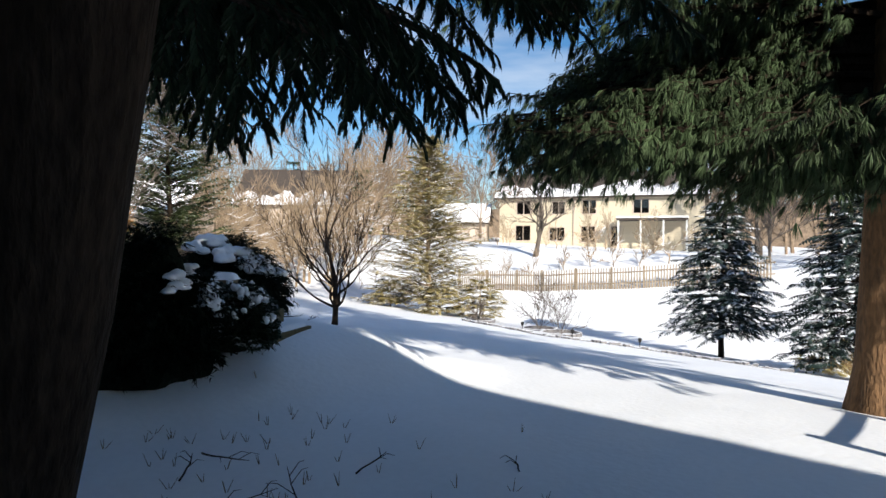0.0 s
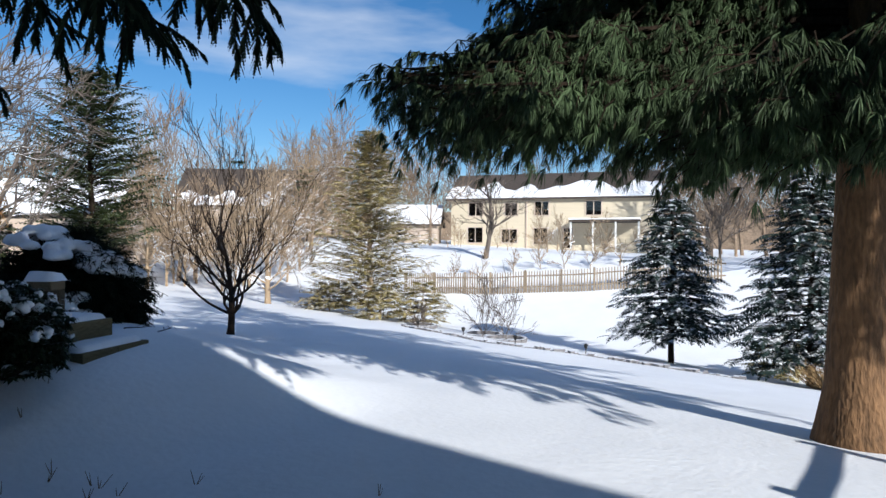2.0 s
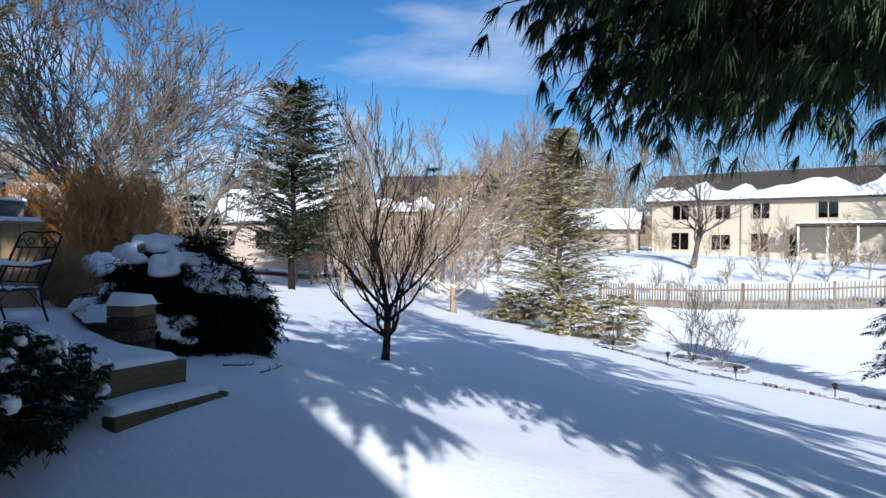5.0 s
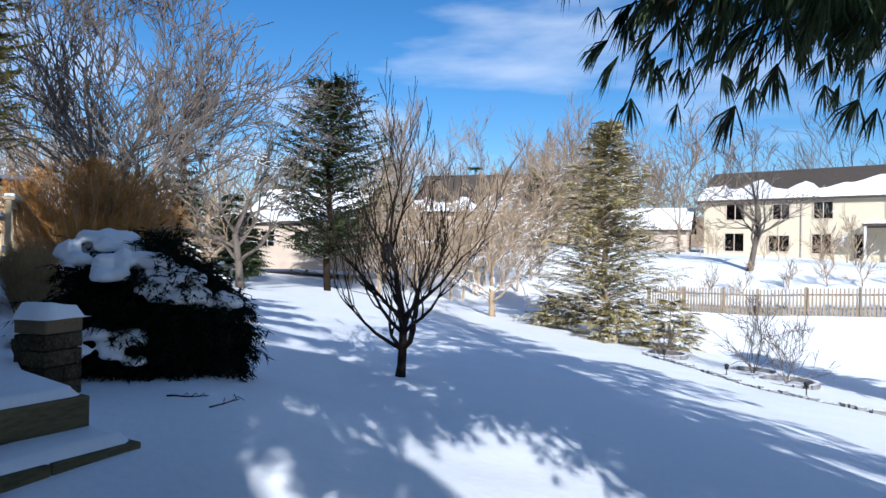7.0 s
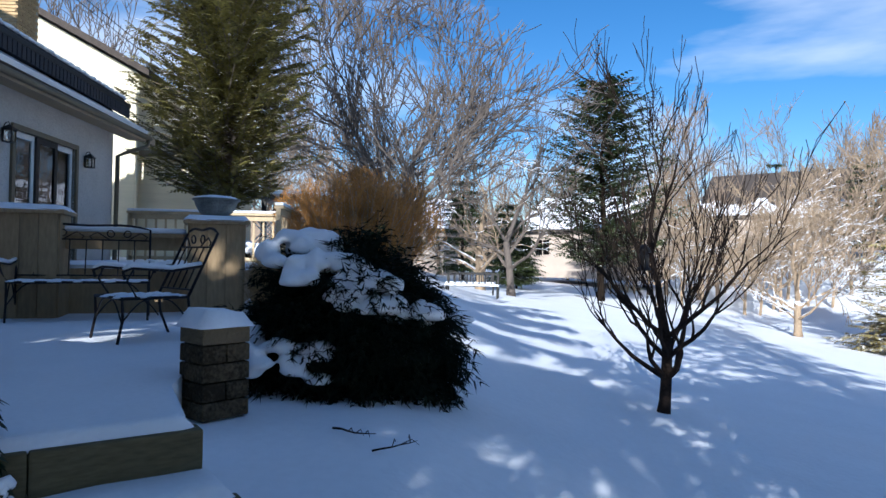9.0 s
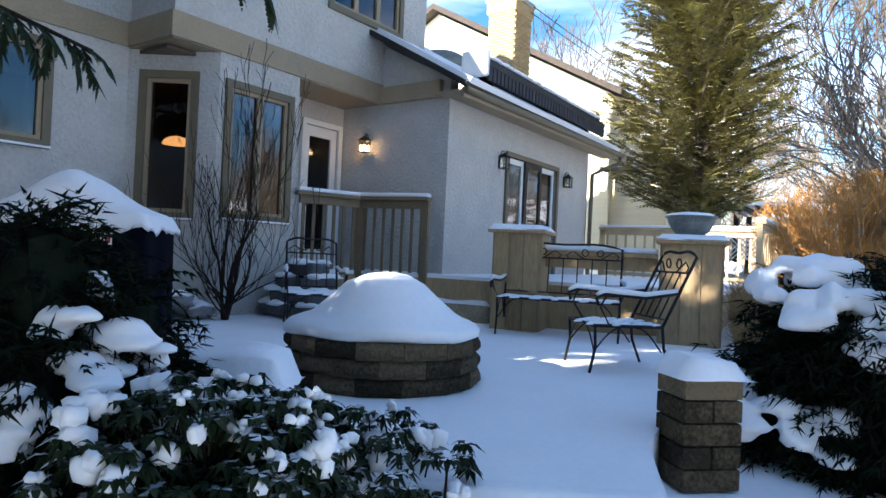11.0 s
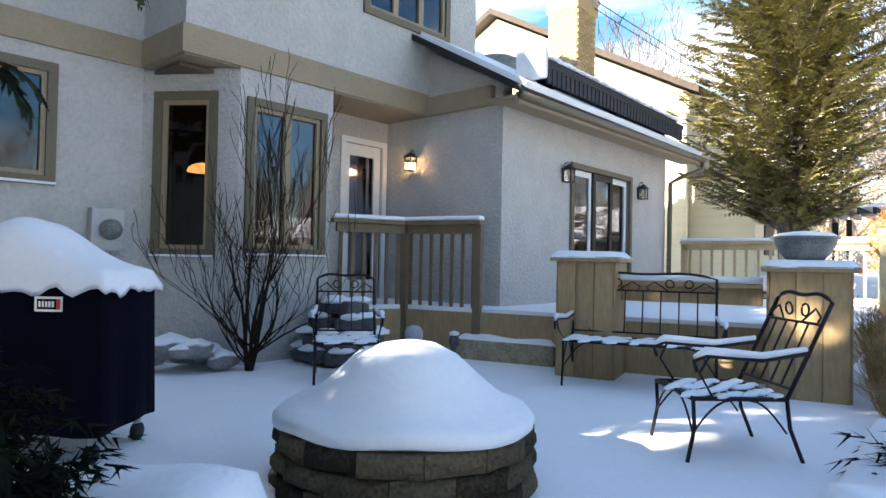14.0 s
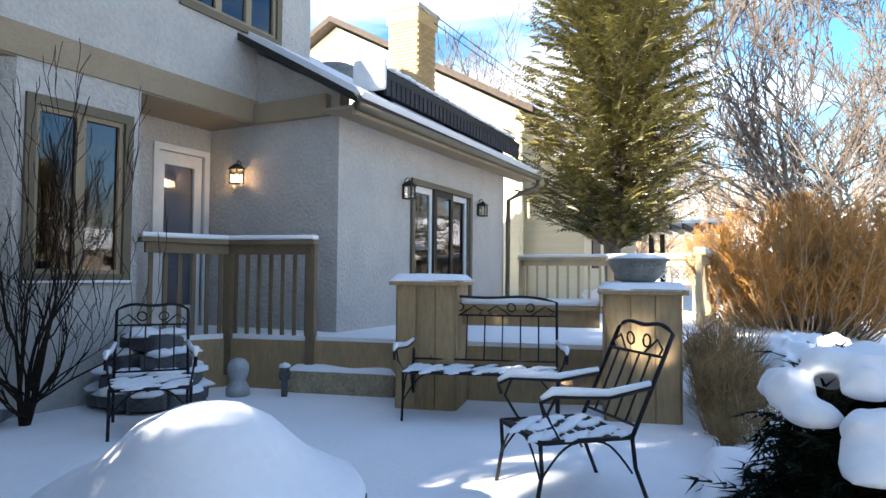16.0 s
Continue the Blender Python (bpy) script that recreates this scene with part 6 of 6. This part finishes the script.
# ---- houses around ----
def far_house(name, p, q, depth, z0, eave, ridge, label, siding, wins, snow=0.8, chimney=False):
    """A two-storey house whose front runs from p to q, seen from its right-hand side of the way."""
    m, L = along(p, q)
    ob = thing(name, (p[0], p[1], z0), label, "house", "neighbouring houses")
    part("wall", boxes(((0, 0, z0 - 1), (L, depth, eave)), m=m), siding, ob)
    def quad(a, b, c, d, th, mat, nm):
        bm = bmesh.new()
        lo = [bm.verts.new(m @ Vector(k)) for k in (a, b, c, d)]
        hi = [bm.verts.new(m @ (Vector(k) + Vector((0, 0, th)))) for k in (a, b, c, d)]
        bm.faces.new(lo)
        bm.faces.new(hi)
        for i in range(4):
            bm.faces.new((lo[i], lo[(i + 1) % 4], hi[(i + 1) % 4], hi[i]))
        part(nm, bm, mat, ob)
    o = 0.45
    quad((-o, -o, eave - 0.2), (L + o, -o, eave - 0.2), (L + o, depth / 2, ridge), (-o, depth / 2, ridge), 0.2, SHINGLE, "roof")
    quad((-o, depth + o, eave - 0.2), (L + o, depth + o, eave - 0.2), (L + o, depth / 2, ridge), (-o, depth / 2, ridge), 0.2, SHINGLE, "roof")
    k = snow
    bm = bmesh.new()
    cols = []
    nx_ = 36
    for i in range(nx_ + 1):
        x = -o + (L + 2 * o) * i / nx_
        kk = min(1.0, k * (1 + (0.8 * noise.noise(Vector((i * 0.33, L, eave))) + 0.3 * noise.noise(Vector((i * 1.3, L, 2)))) * (k < 0.9)))
        row = []
        for u, th in ((0, 0.0), (0.02, 0.12), (kk * 0.96, 0.12), (kk, 0.0)):
            row.append(bm.verts.new(m @ Vector((x, -o + (depth / 2 + o) * u, eave + 0.005 + (ridge - eave + 0.2) * u + th))))
        cols.append(row)
    for p_, q_ in zip(cols, cols[1:]):
        for j in range(3):
            bm.faces.new((p_[j], q_[j], q_[j + 1], p_[j + 1]))
    part("snow", bm, SNOW, ob)
    for x0 in (0, L):      # gable ends
        bm = bmesh.new()
        s = 0.01 if x0 else -0.01
        a = [bm.verts.new(m @ Vector((x0 + s * 0, y, z))) for y, z in ((0, eave), (depth, eave), (depth / 2, ridge))]
        b = [bm.verts.new(m @ Vector((x0 - s * 20, y, z))) for y, z in ((0, eave), (depth, eave), (depth / 2, ridge))]
        bm.faces.new(a)
        bm.faces.new(b)
        for i in range(3):
            bm.faces.new((a[i], a[(i + 1) % 3], b[(i + 1) % 3], b[i]))
        part("gable", bm, siding, ob)
    for x, z, w, h, n in wins:
        wd = part("window", boxes(((x - 0.1, -0.06, z - 0.1), (x + w + 0.1, -0.02, z)), ((x - 0.1, -0.06, z + h), (x + w + 0.1, -0.02, z + h + 0.1)), ((x - 0.1, -0.06, z), (x, -0.02, z + h)), ((x + w, -0.06, z), (x + w + 0.1, -0.02, z + h)),
                                  *[((x + w * i / n - 0.035, -0.06, z), (x + w * i / n + 0.035, -0.02, z + h)) for i in range(1, n)], m=m), FAR_SIDING, ob)
        part("pane", boxes(((x, -0.035, z), (x + w, -0.005, z + h)), m=m), GLASS_DARK, wd)
        # dark sheet behind the pane stands in for an unlit room
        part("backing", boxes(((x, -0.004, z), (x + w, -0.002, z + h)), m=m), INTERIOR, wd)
    return ob, m


yh, ym = far_house("yellow_house", (-42.3, 52.2), (-24.0, 60.0), 9, 1.4, 6.7, 9.4, "two-storey cream house with brown snowy roof", YELLOW,
                   [(1.8, 2.3, 1.5, 1.5, 2), (5.3, 2.3, 1.5, 1.3, 2), (1.9, 5.0, 1.4, 1.3, 2), (8.6, 5.0, 1.3, 1.3, 2), (8.5, 2.2, 1.3, 1.5, 2), (11.4, 1.8, 0.8, 1.9, 1), (5.6, 5.0, 1.2, 1.2, 2), (13.5, 5.0, 1.4, 1.3, 2)], 0.42)
part("porch_roof", boxes(((12.2, -3.0, 4.2), (18.5, 0.0, 4.4)), m=ym), SHINGLE, yh)
part("porch_snow", boxes(((12.2, -3.0, 4.402), (18.5, 0.0, 4.55)), m=ym), SNOW, yh)
for k in range(4):
    part("porch_post", boxes(((12.3 + k * 2, -2.9, 1.1), (12.45 + k * 2, -2.75, 4.2)), m=ym), WHITE_METAL, yh)
part("downspout", boxes(((7.7, -0.12, 1.5), (7.85, -0.02, 6.5)), m=ym), FAR_SIDING, yh)
far_house("garage", (-47.0, 47.0), (-42.6, 50.3), 6, 2.2, 4.1, 6.0, "low tan outbuilding with a snow-covered roof", FAR_SIDING, [(1.5, 2.6, 1.0, 1.0, 1)], 1.0)
far_house("distant_house", (-62, 16.5), (-54, 23.5), 8, 1.0, 4.2, 7.2, "distant house with a snow-covered roof among trees", FAR_SIDING, [(1.5, 2.0, 1.4, 1.3, 2), (5.0, 2.0, 1.4, 1.3, 2)], 1.0)
far_house("distant_house", (-62, 33), (-54, 41), 9, 0.8, 5.8, 9.8, "distant brown-roofed house among trees", FAR_SIDING, [(2, 2.0, 1.4, 1.3, 2), (6, 2.0, 1.4, 1.3, 2), (2, 4.0, 1.4, 1.3, 2), (6, 4.0, 1.4, 1.3, 2)], 0.25)
far_house("distant_house", (-60, 1.0), (-58, 9.0), 8, 1.0, 4.0, 6.6, "distant pale house with a snow-covered roof", FAR_SIDING, [(1.5, 2.0, 1.4, 1.3, 2), (5.0, 2.0, 1.4, 1.3, 2)], 1.0)

# neighbour's cream house behind the wing
nb, nm = far_house("neighbour_house", (-24.2, -13.5), (-24.2, -13.4), 8, 1.0, 4, 5, "cream neighbouring house with plain gable wall", CREAM, [])
for o in list(nb.children_recursive):
    bpy.data.objects.remove(o)
bm = bmesh.new()
sec = [(-2.7, 0.2), (-2.7, 6.95), (-9.5, 10.6), (-16.3, 6.95), (-16.3, 0.2)]
a = [bm.verts.new((-23.6, y, z)) for y, z in sec]
b = [bm.verts.new((-34.0, y, z)) for y, z in sec]
bm.faces.new(a)
bm.faces.new(b)
for i in range(5):
    bm.faces.new((a[i], a[(i + 1) % 5], b[(i + 1) % 5], b[i]))
part("wall", bm, CREAM, nb)
for (y0, z0), (y1, z1) in (((-2.2, 6.75), (-9.5, 10.68)), ((-9.5, 10.68), (-16.8, 6.75))):
    bm = bmesh.new()
    a = [bm.verts.new((-23.2, y0, z0)), bm.verts.new((-23.2, y1, z1)), bm.verts.new((-34.3, y1, z1)), bm.verts.new((-34.3, y0, z0))]
    b = [bm.verts.new(q.co + Vector((0, 0, 0.2))) for q in a]
    bm.faces.new(a)
    bm.faces.new(b)
    for i in range(4):
        bm.faces.new((a[i], a[(i + 1) % 4], b[(i + 1) % 4], b[i]))
    part("roof", bm, SHINGLE, nb)
part("annex", boxes(((-31.0, -2.69, 0.2), (-23.9, -0.9, 4.45))), CREAM, nb)
part("annex_roof", bevelled(boxes(((-31.3, -2.69, 4.45), (-23.6, -0.6, 4.62))), 0.02), WIN_TRIM, nb)
t = Tubes()
t.add([(-23.55, -2.62, 6.8), (-23.55, -2.62, 0.3)], [0.05] * 2, 6)
part("downspout", t.data(), CREAM, nb)
for x in (-25.6, -27.4):
    part("window", boxes(((x, -0.9, 2.3), (x + 0.9, -0.86, 3.5))), DARK_METAL, nb)
# overhead wires
for k, z in enumerate((8.35, 8.15)):
    t = Tubes()
    t.add([(-19.0 - i * 1.5, -3.3 + i * 0.42, z - 0.36 * i + 0.012 * i * i) for i in range(9)], [0.012] * 9, 4)
    tagged(part("overhead_wire", t.data(), DARK_METAL), "thin dark overhead wire running to the roof", "cable", "overhead wires")

# dark pergola with lattice behind the fir
pg = thing("pergola", (-29, 1.0, 1.0), "dark wooden pergola with white lattice and snow on top", "pergola")
for x, y in ((-28.2, 0.2), (-28.2, 2.4), (-30.4, 0.2), (-30.4, 2.4)):
    part("post", boxes(((x - 0.08, y - 0.08, 0.6), (x + 0.08, y + 0.08, 3.6))), DARK_METAL, pg)
for k in range(7):
    part("beam", boxes(((-30.8, 0.0 + k * 0.4, 3.6), (-27.9, 0.08 + k * 0.4, 3.8))), DARK_METAL, pg)
part("snow", bevelled(boxes(((-30.8, -0.1, 3.802), (-27.9, 2.6, 3.92))), 0.04), SNOW, pg)
bm = bmesh.new()
for k in range(14):
    for s in (-1, 1):
        m = Matrix.Translation((-28.1 + 0.015 * s, 0.2 + k * 0.16, 2.4)) @ Matrix.Rotation(s * math.pi / 4, 4, "X")
        box(bm, (-0.006, -0.02, -0.6), (0.006, 0.02, 0.6), m)
part("lattice", bm, WHITE_METAL, pg)


# far garden benches
def park_bench(x, y, ang):
    z = ground(x, y)
    m = Matrix.Translation((x, y, z)) @ Matrix.Rotation(ang, 4, "Z")
    o = thing("park_bench", (x, y, z), "dark slatted garden bench with snow on its seat", "bench", "far benches")
    for sx in (-0.95, 0.95):
        part("leg", boxes(((sx - 0.03, -0.25, 0), (sx + 0.03, -0.19, 0.45)), ((sx - 0.03, 0.19, 0), (sx + 0.03, 0.25, 0.9)), ((sx - 0.03, -0.19, 0.38), (sx + 0.03, 0.19, 0.43)), m=m), DARK_METAL, o)
    for k in range(4):
        part("slat", boxes(((-1.0, -0.25 + k * 0.12, 0.43), (1.0, -0.16 + k * 0.12, 0.46)), m=m), DARK_METAL, o)
    for k in range(9):
        part("slat", boxes(((-0.95 + k * 0.23, 0.2, 0.5), (-0.90 + k * 0.23, 0.23, 0.86)), m=m), DARK_METAL, o)
    part("back_rail", boxes(((-1.0, 0.19, 0.86), (1.0, 0.25, 0.92)), m=m), DARK_METAL, o)
    part("snow", boxes(((-1.0, -0.25, 0.463), (1.0, 0.18, 0.52)), m=m), SNOW, o)


park_bench(-30.4, 8.2, radians(80))
park_bench(-27.8, 8.0, radians(76))

# ---- woods all round ----
def woods(name, spots, label, mat, seed, levels=3, minr=0.03, hmul=1.0):
    r = random.Random(seed)
    t, tips = Tubes(), []
    for x, y, h in spots:
        z = ground(x, y)
        h *= hmul
        rad = h * 0.012
        p = Vector((x, y, z - 0.3))
        d = Vector((r.gauss(0, 0.06), r.gauss(0, 0.06), 1)).normalized()
        q = p + d * h * 0.25
        t.add([p, q], [rad * 1.3, rad], 6)
        grow(t, tips, q, d, h * 0.36, rad * 0.8, levels, r, 0.45, 0.07, 3, 4, 0.7, minr=minr)
        for i in range(5):
            a = r.uniform(0, 6.28)
            nd = Vector((math.cos(a) * 0.7, math.sin(a) * 0.7, r.uniform(0.4, 1))).normalized()
            grow(t, tips, p.lerp(q, r.uniform(0.55, 1)), nd, h * 0.28, rad * 0.5, levels - 1, r, 0.5, 0.06, 3, 3, 0.7, minr=minr)
    tagged(part(name, t.data(), mat), label, "woods", kind="stuff")


r = random.Random(77)
spots = []
for i in range(110):
    a = radians(100 + 92 * (i + r.random()) / 110)       # round the west and north, measured at the lawn
    d = r.uniform(52, 100)
    spots.append((-2 + d * math.cos(a), 4 + d * math.sin(a), r.uniform(9, 15)))
spots = [s for s in spots if not (-46 < s[0] < -20 and 49 < s[1] < 70)]
woods("far_woods", spots, "brown leafless woods beyond the gardens", FAR_WOOD, 78, 4, 0.022)
near_side = []
for i in range(46):      # the side behind the walker, seen in the window panes
    a = radians(2 + 96 * (i + r.random()) / 46)
    d = r.uniform(34, 62)
    near_side.append((-2 + d * math.cos(a), 4 + d * math.sin(a), r.uniform(9, 13)))
woods("sunny_woods", near_side, "brown leafless woods across the road", FAR_WOOD, 88, 3, 0.05)
spots2 = [(-47 + r.uniform(-7, 7), 26 + r.uniform(-6, 8), r.uniform(5, 8.5)) for i in range(22)] + [(-50 + r.uniform(-8, 5), 42 + r.uniform(-6, 8), r.uniform(5, 9)) for i in range(14)]
woods("tan_thicket", spots2, "tan twiggy thicket with snow on its limbs", BARK_TAN, 79, 4, 0.016)
spots3 = [(-26.5, 64, 15), (-33, 66, 14), (-38, 66, 15), (-20, 62, 13), (-47, 60, 14), (-12, 60, 14), (-5, 55, 13), (2, 52, 14), (-12.5, 42, 6), (-15, 43, 5)]
woods("house_trees", spots3, "bare trees round the cream house", BARK_GREY, 80, 4, 0.018)
spots5 = [(-34 + r.uniform(-9, 14), 46 + r.uniform(-4, 4), r.uniform(2.2, 4.5)) for i in range(16)] + [(-29 + 1.6 * i, 33.5 + 0.75 * i + r.uniform(0.5, 2), r.uniform(1.6, 3)) for i in range(9)]
woods("yard_brush", spots5, "tan brush and saplings round the far garden", BARK_TAN, 84, 3, 0.012)
spots4 = [(-30 - 3.5 * i, -3 + r.uniform(-9, 5) - i, r.uniform(10, 14)) for i in range(9)]
woods("side_woods", spots4, "bare trees behind the neighbouring house", BARK_GREY, 81, 4, 0.02)
for i, (x, y, h) in enumerate(((-52, 10, 7.5), (-56, 14, 6.5), (-46, 13, 4.5), (-60, 27, 8), (-50, 40, 7), (-70, 45, 9))):
    conifer("distant_evergreen", x, y, h, h * 0.28, "distant evergreen with snow on it", 400 + i, FARPINE_N, BARK_DARK, clear=0.06, whorls=14, per=7, sprays=8, sl=0.8, sw=0.45, droop=0.2, rise=0.2, profile=0.75, ragged=0.35, group="distant evergreens")

# low wooded ridge that closes the distance
rv, rf = [], []
for i in range(121):
    a = radians(60 + 190 * i / 120)
    for z in (0.0, 1.0):
        d = 150
        hh = 9.5 + 3.0 * noise.noise(Vector((i * 0.12, 0, 0))) + 1.2 * noise.noise(Vector((i * 0.7, 3, 0)))
        rv.append((d * math.cos(a), d * math.sin(a), -6 if z == 0 else hh))
    if i:
        k = 2 * i
        rf.append((k - 2, k, k + 1, k - 1))
tagged(part("backdrop", (rv, rf), FAR_WOOD), "low brown wooded ridge in the distance", "hill", kind="structure")

# wooden rail beside the lawn on the sunny side
rl_ = thing("rail_fence", (1.9, 5.8, 0), "plain two-bar wooden rail at the lawn's edge", "fence")
for y in (5.5, 7.2):
    part("post", boxes(((1.85, y - 0.05, -0.3), (1.95, y + 0.05, 1.15))), PALE_WOOD, rl_)
for z in (0.55, 1.0):
    part("rail", boxes(((1.87, 5.55, z), (1.93, 7.15, z + 0.09))), PALE_WOOD, rl_)
